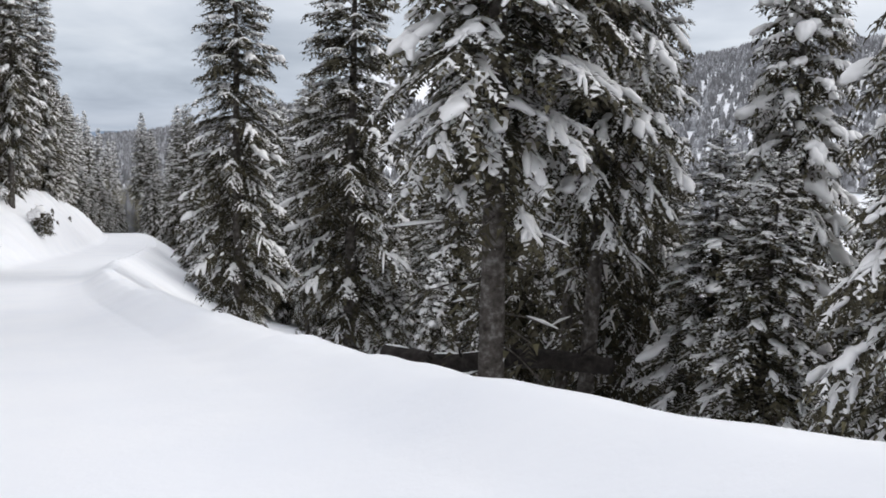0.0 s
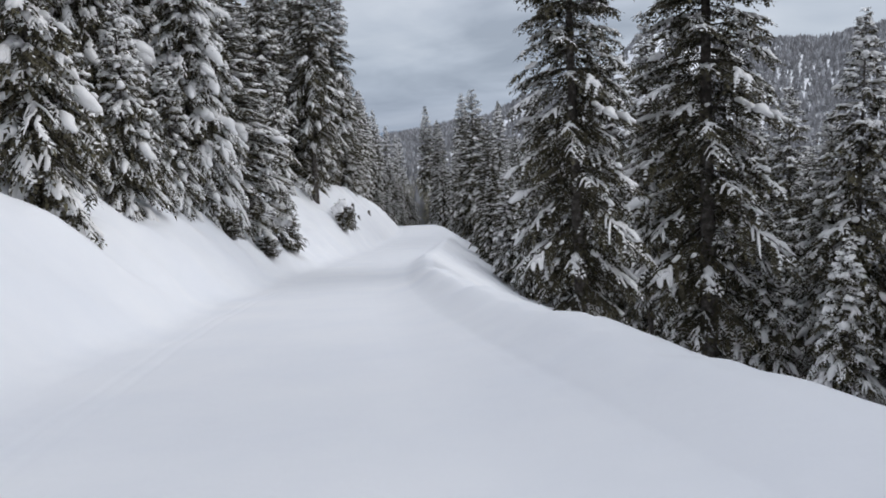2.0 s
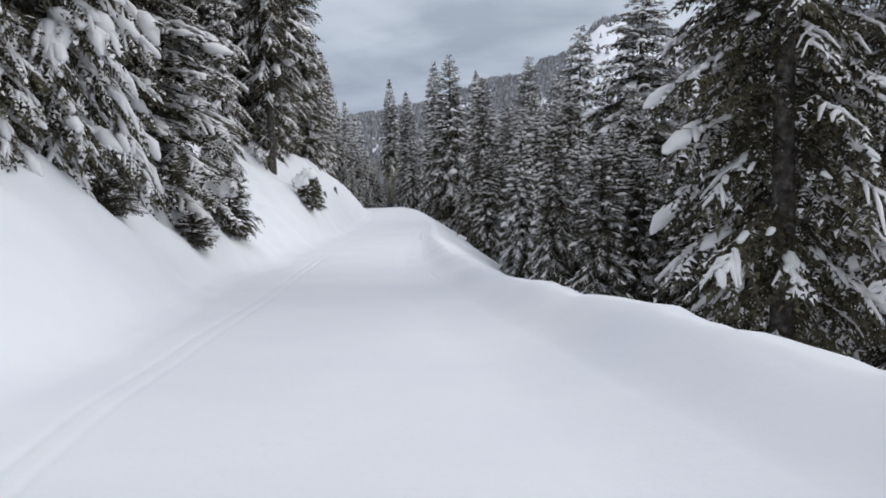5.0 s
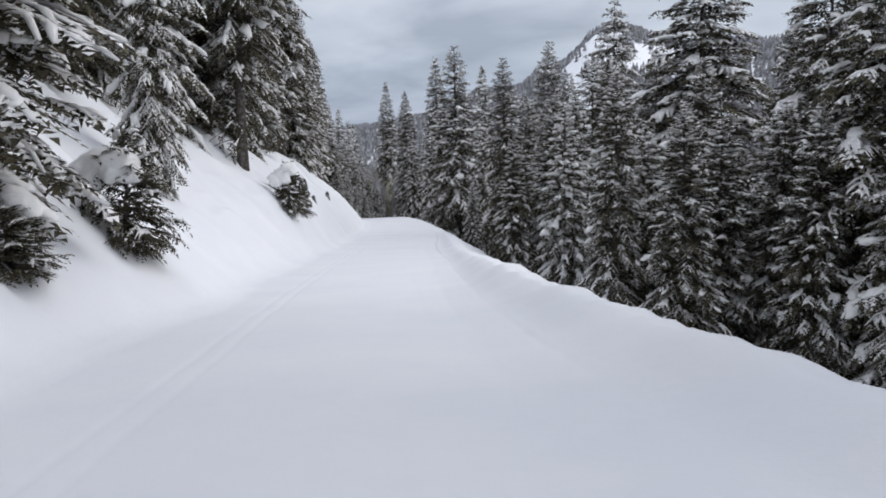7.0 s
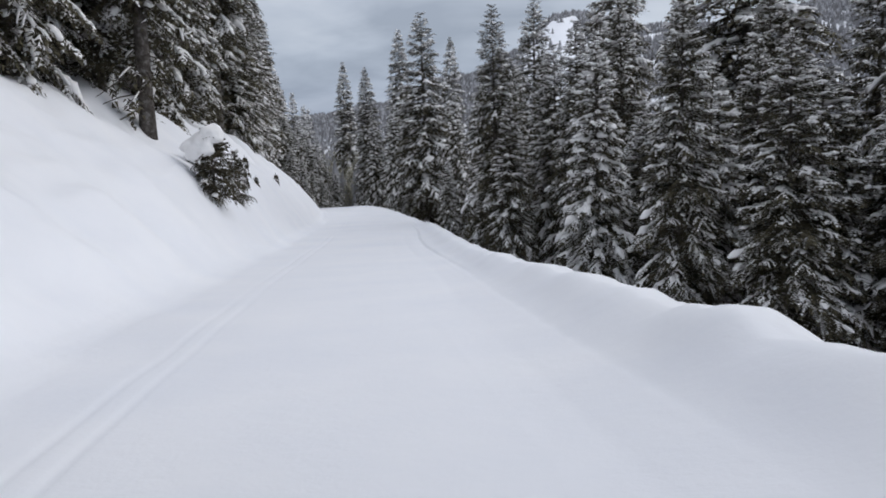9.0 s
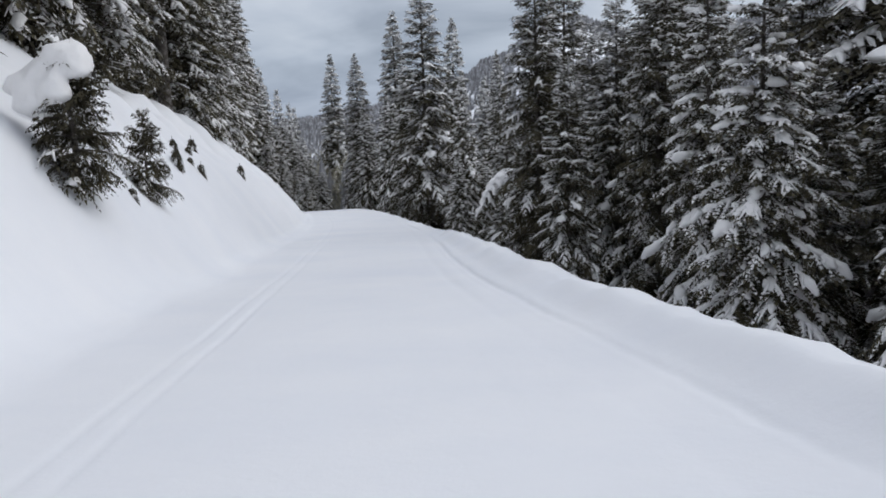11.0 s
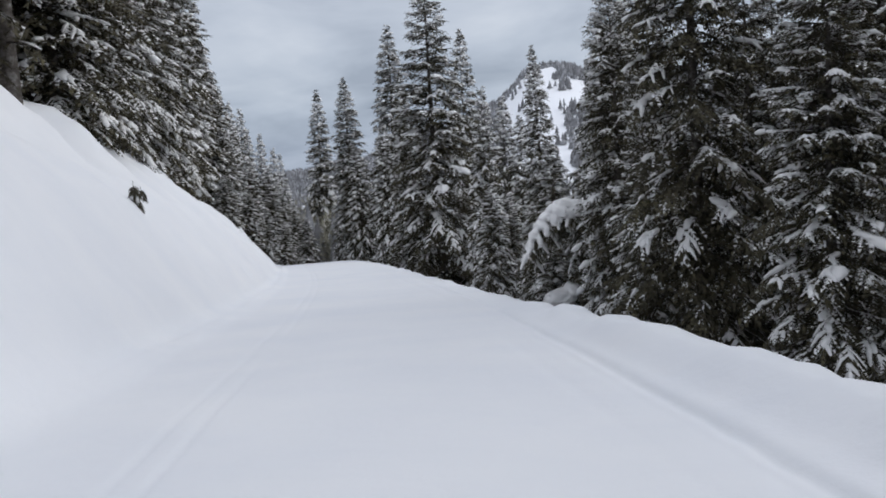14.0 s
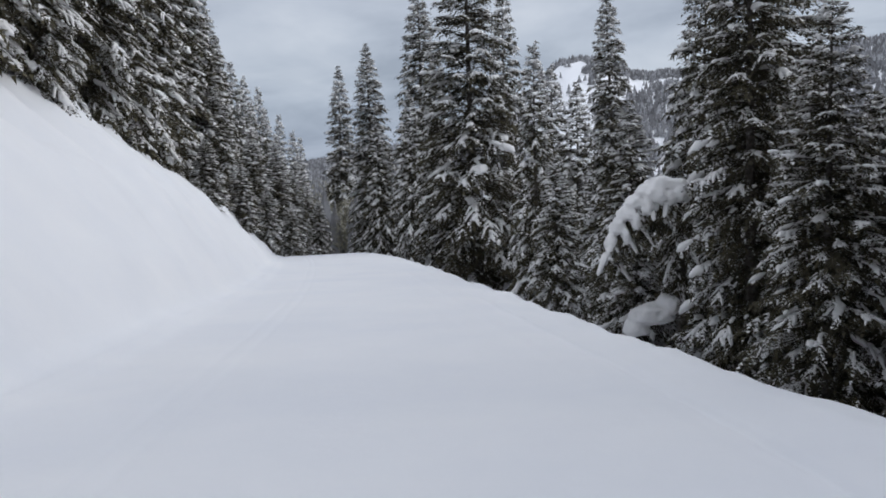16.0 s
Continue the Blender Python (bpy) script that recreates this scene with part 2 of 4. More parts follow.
    deck = -0.046 * worn * (np.exp(-((d - rut) / 0.07) ** 2) + 0.5 * np.exp(-((d - rut + 0.14) / 0.12) ** 2))
    deck = deck - 0.014 * np.exp(-((d - rut + 0.62) / 0.09) ** 2) * step(44, 54, v) * (0.5 + 0.5 * waves(v, 0 * v, 6, 26))
    skis = np.interp(v, [5, 12, 20, 31, 40, 45, 66, 82, 90, 120], [-2.0, -2.2, -2.3, -2.35, -1.85, -1.76, -1.92, -1.85, -1.9, -1.9])
    for at in (-0.14, 0.14):
        deck = deck - (0.015 + 0.013 * step(60, 80, v) * (1 - step(92, 100, v))) * np.exp(-((d - skis - at - 0.02 * waves(v, 0 * v, 25, 21)) / 0.05) ** 2) * (0.7 + 0.3 * waves(v, 0 * v, 11, 22))
    deck = deck + 0.012 * waves(x, y, 0.8, 27) * step(-1.7, -0.7, q) * (1 - step(-0.4, -0.1, q))
    deck = deck + 0.012 * waves(x, y, 3.5, 23) + 0.02 * step(0.2, 3.0, -d) * waves(x, y, 6, 24)
    on = np.where((d > toe) & (q < -0.2), 1.0, 0.0)
    out = z + soft + berm + deck * on
    # far ground: the valley and the mountain across it
    r = np.hypot(x, y)
    az = np.degrees(np.arctan2(x, y))
    valley = -95.0 + 0.012 * r
    ridge_deg = np.interp(az, [-60, -24, -21, -18, -16.4, -14.9, -14, -12.6, -11, -10.2, -8.5, -7.4, -6.4, -5, -3.3, -1, 5, 6.5, 14.8, 18, 40, 70],
                          [-1.0, -0.7, 0.0, 0.4, 0.6, 1.2, 1.7, 1.9, 2.1, 2.9, 3.35, 4.2, 5.25, 5.5, 4.95, 4.3, 4.3, 4.6, 5.8, 6.6, 7.5, 8.0])
    ridge_deg = ridge_deg + 0.10 * waves(az, 0 * az, 3.1, 31) + 0.06 * waves(az, 0 * az, 0.9, 32)
    peak = np.tan(np.radians(ridge_deg)) * 1900.0 - 10
    climb = step(520, 1900, r)
    mountain = valley + (peak - valley) * climb + 14 * climb * (1 - climb) * waves(x, y, 260, 33)
    mountain = np.where(r > 1900, peak - (r - 1900) * 0.12, mountain)
    t = step(260, 620, r)
    out = out * (1 - t) + mountain * t
    return out


def height_at(x, y):
    return float(ground_height([x], [y])[0])


def mesh_object(name, verts, faces, mat, parent=None, smooth=True):
    me = bpy.data.meshes.new(name)
    me.from_pydata(verts, [], faces)
    me.materials.append(mat)
    if smooth:
        me.polygons.foreach_set("use_smooth", [True] * len(me.polygons))
    ob = new(name, me)
    ob.parent = parent
    return ob


def build_ground():
    rows = [-3500, -2500, -1700, -1100, -700, -420, -260, -160, -100, -64, -44, -32, -24, -18, -14, -11]
    rows = np.concatenate([rows, np.arange(-9, 20, 0.22), np.arange(20, 128, 0.33), np.arange(128, 190, 1.2), np.arange(190, 330, 5), np.geomspace(330, 4400, 60)])
    side = np.concatenate([-np.geomspace(4200, 24, 46), np.arange(-23, -9.5, 0.8), np.arange(-9.5, -2.62, 0.16), np.arange(-2.62, -1.5, 0.035), np.arange(-1.5, 1.2, 0.15),
                           np.arange(1.2, 2.05, 0.06), np.arange(2.05, 2.72, 0.03), np.arange(2.72, 4.6, 0.07), np.arange(4.6, 9, 0.35), np.arange(9, 24, 0.9), np.geomspace(24, 4200, 54)])
    mid_x = np.interp(rows, LINE[:, 1], LINE[:, 0])
    fade = np.interp(rows, [-300, -40, 330, 700], [0, 1, 1, 0])
    slant = np.interp(rows, LINE[:, 1], 1 / np.maximum(TANGENT[:, 1], 0.5))
    x = mid_x[:, None] * fade[:, None] + side[None, :] * (1 + (slant[:, None] - 1) * np.exp(-np.abs(side[None, :]) / 40))
    y = np.repeat(rows[:, None], len(side), 1)
    z = ground_height(x.ravel(), y.ravel())
    verts = np.stack([x.ravel(), y.ravel(), z], 1)
    n, m = len(rows), len(side)
    i = (np.arange(n - 1)[:, None] * m + np.arange(m - 1)[None, :]).ravel()
    faces = np.stack([i, i + 1, i + m + 1, i + m], 1)
    ob = mesh_object("ground", verts.tolist(), faces.tolist(), SNOW)
    return tagged(ob, "snow-covered mountain road with ploughed berm and bank", "snow", kind="structure")


ground = build_ground()


# ---- trees ----
def tube(verts, faces, path, radii, sides, flat=1.0, cap=True):
    """A tube round a path; flat squeezes its height."""
    base = len(verts)
    n = len(path)
    for i in range(n):
        a, b = path[max(i - 1, 0)], path[min(i + 1, n - 1)]
        dx, dy, dz = b[0] - a[0], b[1] - a[1], b[2] - a[2]
        length = math.sqrt(dx * dx + dy * dy + dz * dz) or 1
        dx, dy, dz = dx / length, dy / length, dz / length
        if abs(dz) > 0.95:
            sx, sy, sz = 1.0, 0.0, 0.0
        else:
            h = math.hypot(dx, dy)
            sx, sy, sz = dy / h, -dx / h, 0.0
        ux, uy, uz = sy * dz - sz * dy, sz * dx - sx * dz, sx * dy - sy * dx
        r = radii[i]
        for k in range(sides):
            c, s = math.cos(6.28318 * k / sides) * r, math.sin(6.28318 * k / sides) * r * flat
            verts.append((path[i][0] + sx * c + ux * s, path[i][1] + sy * c + uy * s, path[i][2] + sz * c + uz * s))
    for i in range(n - 1):
        for k in range(sides):
            a, b = base + i * sides + k, base + i * sides + (k + 1) % sides
            faces.append((a, b, b + sides, a + sides))
    if cap:
        faces.append(tuple(base + k for k in range(sides))[::-1])
        faces.append(tuple(base + (n - 1) * sides + k for k in range(sides)))


def pad(verts, faces, path, radii, sides, flat=1.0):
    """A pillow of snow along a path, with rounded ends."""
    a, b, c, d = path[0], path[1], path[-2], path[-1]
    head = tuple(p + (p - q) * min(1.0, 0.7 * radii[0] / (math.dist(a, b) or 1)) for p, q in zip(a, b))
    tail = tuple(p + (p - q) * min(1.0, 0.7 * radii[-1] / (math.dist(c, d) or 1)) for p, q in zip(d, c))
    tube(verts, faces, [head] + list(path) + [tail], [radii[0] * 0.35] + list(radii) + [radii[-1] * 0.35], sides, flat)


def feather(verts, faces, p, q, fine, rng, sag, stub=1.0):
    """A flat fir twig from p to q: a rib with needle sprays along both sides."""
    dx, dy, dz = q[0] - p[0], q[1] - p[1], q[2] - p[2]
    length = math.sqrt(dx * dx + dy * dy + dz * dz) or 1e-4
    ex, ey, ez = dx / length, dy / length, dz / length
    h = math.hypot(ex, ey) or 1e-4
    sx, sy = -ey / h, ex / h
    n = max(2, int(length / fine))
    hw = fine * (0.5 if stub == 1.0 else 0.62)
    for j in range(n + 1):
        t = (j + 0.4) / n
        cx, cy, cz = p[0] + dx * t, p[1] + dy * t, p[2] + dz * t - sag * t * t
        out = fine * 1.75 * stub * (1.1 - 0.55 * t)
        for side in ((-1, 1) if j < n else (0,)):
            l = out * rng.uniform(0.7, 1.3)
            f, w, drop = rng.uniform(0.35, 0.9), side * rng.uniform(0.6, 0.95), rng.uniform(-0.75, 0.25)
            k = len(verts)
            verts.append((cx - ex * hw, cy - ey * hw, cz - ez * hw))
            verts.append((cx + ex * hw, cy + ey * hw, cz + ez * hw + 0.01))
            if side == 0:
                verts[-1] = (cx + sx * hw, cy + sy * hw, cz)
                verts[-2] = (cx - sx * hw, cy - sy * hw, cz)
                f, l = 1.0, l * 1.3
            verts.append((cx + (ex * f + sx * w) * l, cy + (ey * f + sy * w) * l, cz + (ez * f + drop) * l))
            faces.append((k, k + 1, k + 2))


def conifer(name, seed, high, reach, bare, gap, fine, load, droop=0.45, lump=1.0, trunk_radius=None, fingers=1, patches=(1, 2, 3), low=-0.30, taper=0.8, film=0.25, hand=0.7, bald=None):
    """A snow-laden conifer as an Empty at its foot over trunk, crown and snow_load.
    bare: share of the height without live boughs; gap: metres between whorls; fine: how finely a bough is drawn; load: share of boughs under snow;
    bald: the bearing in degrees on which boughs are few and the trunk shows."""
    rng = random.Random(seed)
    tv, tf, cv, cf, sv, sf = [], [], [], [], [], []
    r0 = trunk_radius or 0.05 + high * 0.0105
    bend = rng.uniform(-0.012, 0.012) * high
    n = max(6, int(high / 1.2))
    axis = []
    for i in range(n + 1):
        t = i / n
        axis.append((bend * t * t + 0.03 * math.sin(t * 9 + seed), bend * 0.6 * math.sin(t * 3), high * t - (0.8 if i == 0 else 0)))
    tube(tv, tf, axis, [max(r0 * (1 - i / n) ** 0.85 * (1.22 if i == 0 else 1), 0.012) for i in range(n + 1)], 9)
    z = high * bare
    turn = rng.uniform(0, 6.28)
    # dead lower boughs
    for _ in range(int(high * bare * 4.0)):
        h, a = rng.uniform(0.04, bare) * high, rng.uniform(0, 6.283)
        l = rng.uniform(0.5, 2.2)
        p = (0, 0, h)
        q = (math.cos(a) * l, math.sin(a) * l, h - l * rng.uniform(0.1, 0.6))
        w = ((p[0] + q[0]) / 2, (p[1] + q[1]) / 2, (p[2] + q[2]) / 2 + 0.08)
        tube(tv, tf, [p, w, q], [0.03, 0.02, 0.007], 4)
        for _ in range(3):
            t = rng.uniform(0.3, 1.0)
            c = (p[0] + (q[0] - p[0]) * t, p[1] + (q[1] - p[1]) * t, p[2] + (q[2] - p[2]) * t)
            feather(cv, cf, c, (c[0] + rng.uniform(-0.5, 0.5), c[1] + rng.uniform(-0.5, 0.5), c[2] - rng.uniform(0.1, 0.5)), fine * 1.2, rng, 0.1)
        if rng.random() < 0.4:
            tube(sv, sf, [(w[0], w[1], w[2] + 0.03), ((w[0] + q[0]) / 2, (w[1] + q[1]) / 2, (w[2] + q[2]) / 2 + 0.05), (q[0], q[1], q[2] + 0.02)], [0.02, rng.uniform(0.04, 0.08), 0.02], 5, 0.7)
    while z < high - 0.12:
        rel = (z - high * bare) / (high * (1 - bare))
        count = rng.choice((5, 6, 6, 7)) if rel < 0.8 else 5
        turn += rng.uniform(0.5, 1.1)
        shape = (1 - rel) ** taper * min(1.0, 0.5 + rel * 3.0)
        for k in range(count):
            a = turn + 6.283 * k / count + rng.uniform(-0.35, 0.35)
            l = reach * shape * (rng.choice((0.7, 0.85, 0.95, 1.0, 1.1)) if rel < 0.75 else 0.95) * rng.uniform(0.88, 1.08) + (0.12 if rel < 0.9 else 0.05)
            zz = z + rng.uniform(-0.45, 0.45) * gap
            if bald is not None and rel < 0.62 and abs((a - radians(bald) + math.pi) % (2 * math.pi) - math.pi) < 0.5 and rng.random() < 0.72:
                continue
            slope = low + 0.95 * rel ** 1.5 + rng.uniform(-0.2, 0.2)
            sag = droop * rng.uniform(0.6, 1.4) * (1.05 - 0.6 * rel)
            ca, sa = math.cos(a), math.sin(a)
            bx, by = bend * (zz / high) ** 2, bend * 0.6 * math.sin(3 * zz / high)

            def at(u, side=0.0, up=0.0):
                f = l * u
                return (bx + ca * f - sa * side, by + sa * f + ca * side, zz + slope * f - sag * f * u + up)

            tube(tv, tf, [at(0), at(0.4), at(0.85)], [0.012 + 0.010 * l, 0.008 + 0.006 * l, 0.004], 3, cap=False)
            twigs = max(2, int(l / (fine * 1.9)))
            leaf = fine * (1.0 if rel < 0.7 else max(0.5, 1.0 - (rel - 0.7) * 2.0))
            laden = rng.random() < load
            begin = rng.uniform(0.15, 0.6)
            for i in range(twigs):
                u = 0.10 + 0.88 * (i + rng.random()) / twigs
                for s in (-1, 1):
                    tl = min(0.70, 0.42 * l * (1.12 - u) + min(0.14, 0.2 * l)) * rng.uniform(0.6, 1.25)
                    fwd = rng.uniform(0.4, 0.95)
                    p, q = at(u), at(min(u + tl * fwd / l, 1.1), s * tl * 0.8, -tl * rng.uniform(0.05, 0.6))
                    feather(cv, cf, p, q, leaf, rng, tl * 0.15)
                    if laden and u > begin and rng.random() < film:
                        t = rng.uniform(0.55, 0.95)
                        feather(sv, sf, (p[0], p[1], p[2] + 0.05), (p[0] + (q[0] - p[0]) * t, p[1] + (q[1] - p[1]) * t, p[2] + (q[2] - p[2]) * t + 0.045), fine * rng.uniform(0.8, 1.1), rng, tl * 0.10, 0.75)
            feather(cv, cf, at(0.55), at(1.06), leaf, rng, 0.05)
            if not laden or l < 0.25 or rel > 0.96:
                continue
            side = rng.uniform(-0.12, 0.12) * l
            w = lump * (0.04 + 0.020 * min(l, 2.6)) * rng.choice((0.55, 0.75, 0.95, 1.25))
            if rng.random() < hand:
                # snow along the outer bough in knobs that run together, spreading over its side twigs
                u0, u1 = rng.uniform(0.40, 0.70), rng.uniform(0.86, 1.02)
                knobs = 2 if fingers == 0 else max(2, min(5, int((u1 - u0) * l / (1.3 * w))))
                for k2 in range(knobs):
                    u, r = u0 + (u1 - u0) * (k2 + rng.random()) / knobs, w * rng.uniform(0.65, 1.3)
                    o, turned, out = side * (u - u0) + rng.uniform(-0.7, 0.7) * w, rng.uniform(-0.8, 0.8) * r, rng.uniform(0.5, 1.2) * r / l
                    pad(sv, sf, [at(u - out, o - turned, r * 0.2), at(u + out, o + turned, r * rng.uniform(-0.1, 0.3))], [r * rng.uniform(0.75, 1.1), r * rng.uniform(0.6, 1.0)], 6, rng.uniform(0.5, 0.8))
                for k2 in range(fingers * rng.choice((1, 2, 3, 4))):
                    s = 1 if k2 % 2 else -1
                    t = rng.uniform(u0, u1 - 0.04)
                    fl = min(0.55, 0.34 * l * (1.15 - t) + 0.08) * rng.uniform(0.7, 1.3)
                    f2 = min(t + fl * rng.uniform(0.5, 0.9) / l, 1.08)
                    pad(sv, sf, [at(t, side * (t - u0), w * 0.2), at((t + f2) / 2, s * fl * 0.42, 0.035 - fl * 0.08), at(f2, s * fl * 0.78, -fl * rng.uniform(0.2, 0.45))],
                         [w * 0.6, w * rng.uniform(0.5, 0.95), w * 0.35], 4, 0.7)
            for _ in range(0 if l < 0.5 else rng.choice(patches)):
                # a loose clump sitting on the twigs
                u, w2 = rng.uniform(0.35, 0.98), w * rng.choice((0.8, 1.0, 1.3, 1.7))
                half = min(0.4, w2 * rng.uniform(0.8, 1.5) / l)
                off = rng.uniform(-0.36, 0.36) * l * (1.08 - u)
                pad(sv, sf, [at(u + t * half, off + rng.uniform(-0.5, 0.5) * w2, w2 * rng.uniform(0.0, 0.4) - abs(off) * 0.15) for t in (-1, -0.3, 0.4, 1)],
                     [w2 * r * rng.uniform(0.75, 1.25) for r in (0.6, 1.05, 1.0, 0.55)], 6, rng.uniform(0.55, 0.85))
        z += gap * rng.uniform(0.75, 1.25) * (1.0 - 0.45 * rel) * (1.0 if rel < 0.8 else 0.75)
    thing = new(name)
    mesh_object("trunk", tv, tf, BARK, thing)
    tagged(mesh_object("crown", cv, cf, NEEDLES, thing, False), kind="stuff")
    tagged(mesh_object("snow_load", sv, sf, TREE_SNOW, thing), kind="stuff")
    return thing


def rough_conifer(name, seed, high, reach):
    """A fir for the deep rows: drooping boughs of a few faces each, with snow on their tops."""
    rng = random.Random(seed)
    tv, tf, cv, cf, sv, sf = [], [], [], [], [], []
    tube(tv, tf, [(0, 0, -0.8), (0, 0, high * 0.5), (0, 0, high)], [0.02 * high * 0.7, 0.1, 0.01], 5)
    z = high * 0.03
    while z < high - 0.2:
        rel = z / high
        for k in range(6):
            a = rng.uniform(0, 6.283)
            l = reach * (1 - rel) ** 0.8 * rng.uniform(0.6, 1.15) + 0.15
            drop, w = -0.25 + 0.7 * rel ** 1.5 - rng.uniform(0.2, 0.6), l * rng.uniform(0.22, 0.34)
            ca, sa = math.cos(a), math.sin(a)
            n = len(cv)
            for u, s, h in ((0.0, 0, 0), (0.55, w, -0.12), (0.62, -w, -0.1), (1.0, 0.3 * w, -0.3), (0.92, -0.5 * w, -0.35), (0.75, 0, 0.02)):
                cv.append((ca * l * u - sa * s, sa * l * u + ca * s, z + (drop * u + h) * l))
            cf.extend([(n, n + 1, n + 5), (n, n + 5, n + 2), (n + 1, n + 3, n + 5), (n + 5, n + 4, n + 2)])
            if rng.random() < 0.85:
                n = len(sv)
                for u, s, h in ((0.35, 0.1 * w, 0.03), (0.68, 0.6 * w, -0.02), (0.7, -0.55 * w, 0.0), (0.98, 0.1 * w, -0.2), (0.7, 0, 0.10)):
                    sv.append((ca * l * u - sa * s, sa * l * u + ca * s, z + (drop * u + h) * l + 0.04))
                sf.extend([(n, n + 1, n + 4), (n, n + 4, n + 2), (n + 1, n + 3, n + 4), (n + 4, n + 3, n + 2)])
        z += rng.uniform(0.55, 0.85) * (1.1 - 0.4 * rel)
    thing = new(name)
    mesh_object("trunk", tv, tf, BARK, thing)
    mesh_object("crown", cv, cf, NEEDLES, thing, False)
    mesh_object("snow_load", sv, sf, TREE_SNOW, thing)
    return thing


FIR = "snow-laden dark green fir on the slope below the road"
KINDS = {
    # seed, height, reach, bare, gap, fine, load
    "column": conifer("fir_tree", 1, 19.0, 2.5, 0.10, 0.50, 0.115, 0.95, 0.36, 1.3, 0.29, 1, (0, 1, 1, 2), -0.22, 0.34, 0.5, 0.75, bald=-82),
    "tall_bare": conifer("fir_tree", 16, 21.0, 2.6, 0.20, 0.54, 0.12, 0.92, 0.36, 1.3, 0.26, 1, (0, 1, 1, 2), -0.25, 0.5, 0.5, 0.7),
    "tall": conifer("fir_tree", 2, 20.0, 3.3, 0.03, 0.58, 0.125, 0.92, 0.36, 1.2, None, 1, (0, 1, 1, 2), -0.25, 0.6, 0.5, 0.75),
    "snowy": conifer("fir_tree", 15, 21.0, 2.8, 0.27, 0.60, 0.125, 1.0, 0.42, 1.5, 0.27, 1, (1, 2, 2), -0.25, 0.5, 0.65, 0.7),
    "broad": conifer("fir_tree", 14, 20.0, 4.1, 0.04, 0.60, 0.15, 0.88, 0.5, 1.3, None, 2, (0, 1, 1), -0.38, 0.62, 0.45, 0.8),
    "dark": conifer("fir_tree", 13, 20.0, 3.4, 0.04, 0.56, 0.125, 0.68, 0.36, 1.15, None, 1, (0, 0, 1), -0.2, 0.6),
    "heavy": conifer("fir_tree", 3, 15.0, 2.6, 0.05, 0.54, 0.12, 1.0, 0.46, 1.5, None, 1, (1, 2, 2), -0.2, 0.65, 0.75, 0.65),
    "laden": conifer("fir_tree", 17, 15.0, 2.5, 0.02, 0.52, 0.12, 1.0, 0.5, 2.1, None, 1, (1, 2, 2, 3), -0.25, 0.62, 0.8, 0.8),
    "spire": conifer("fir_tree", 4, 22.0, 2.5, 0.02, 0.48, 0.15, 0.95, 0.45, 1.35, None, 1, (0, 1, 1), -0.3, 0.62, 0.5, 0.75),
    "young": conifer("fir_tree", 5, 6.0, 1.6, 0.02, 0.36, 0.10, 0.95, 0.45, 1.7, None, 1, (1, 2, 2), -0.25, 0.75, 0.75),
    "bush": conifer("fir_sapling", 6, 1.9, 1.0, 0.03, 0.17, 0.055, 0.35, 0.15, 0.9, None, 1, (0, 1), 0.0),
    "mid_a": conifer("fir_tree", 7, 19.0, 3.2, 0.03, 0.62, 0.20, 0.95, 0.42, 1.6, None, 1, (0, 1, 1), -0.30, 0.6, 0.5, 0.75),
    "mid_b": conifer("fir_tree", 8, 18.0, 2.8, 0.03, 0.62, 0.20, 0.96, 0.46, 1.6, None, 1, (0, 1, 1), -0.30, 0.6, 0.5, 0.75),
    "mid_c": conifer("fir_tree", 9, 20.0, 3.3, 0.10, 0.62, 0.20, 0.95, 0.42, 1.6, None, 1, (0, 1, 1), -0.30, 0.65, 0.5, 0.75),
    "low_a": rough_conifer("fir_tree", 10, 17.0, 3.0),
    "low_b": rough_conifer("fir_tree", 11, 18.0, 2.7),
    "sprig": conifer("fir_sprig", 12, 0.7, 0.34, 0.02, 0.07, 0.035, 0.3, 0.7, 0.8, None, 1, (0, 1), -0.5),
}
FULL = {"column": 19.0, "laden": 15.0, "tall_bare": 21.0, "tall": 20.0, "dark": 20.0, "broad": 20.0, "snowy": 21.0, "heavy": 15.0, "spire": 22.0, "young": 6.0, "bush": 1.9, "mid_a": 19.0, "mid_b": 18.0, "mid_c": 20.0, "low_a": 17.0, "low_b": 18.0, "sprig": 0.7}
used = set()


def plant(kind, x, y, top=None, high=None, wide=1.0, lean=0.0, label=FIR, group="firs along the road", sink=0.1, turn=None):
    """Stands a tree of that kind at x, y, with its tip at the height top, or high metres tall."""
    rng = random.Random(int(x * 131 + y * 977))
    foot = height_at(x, y) - sink
    high = high or top - foot
    k = high / FULL[kind]
    w = k ** 0.6 * wide
    m = pose(x, y, foot, rng.uniform(-1.2, 1.2), lean + rng.uniform(-1.2, 1.2), rng.uniform(0, 360) if turn is None else turn) @ Matrix.Diagonal((w, w, k, 1))
    source = KINDS[kind]
    if kind in used:
        ob = copy_thing(source, m)
        ob.matrix_basis = m
    else:
        used.add(kind)
        ob = source
        ob.matrix_basis = m
    tagged(ob, label, "tree", group)
    return ob


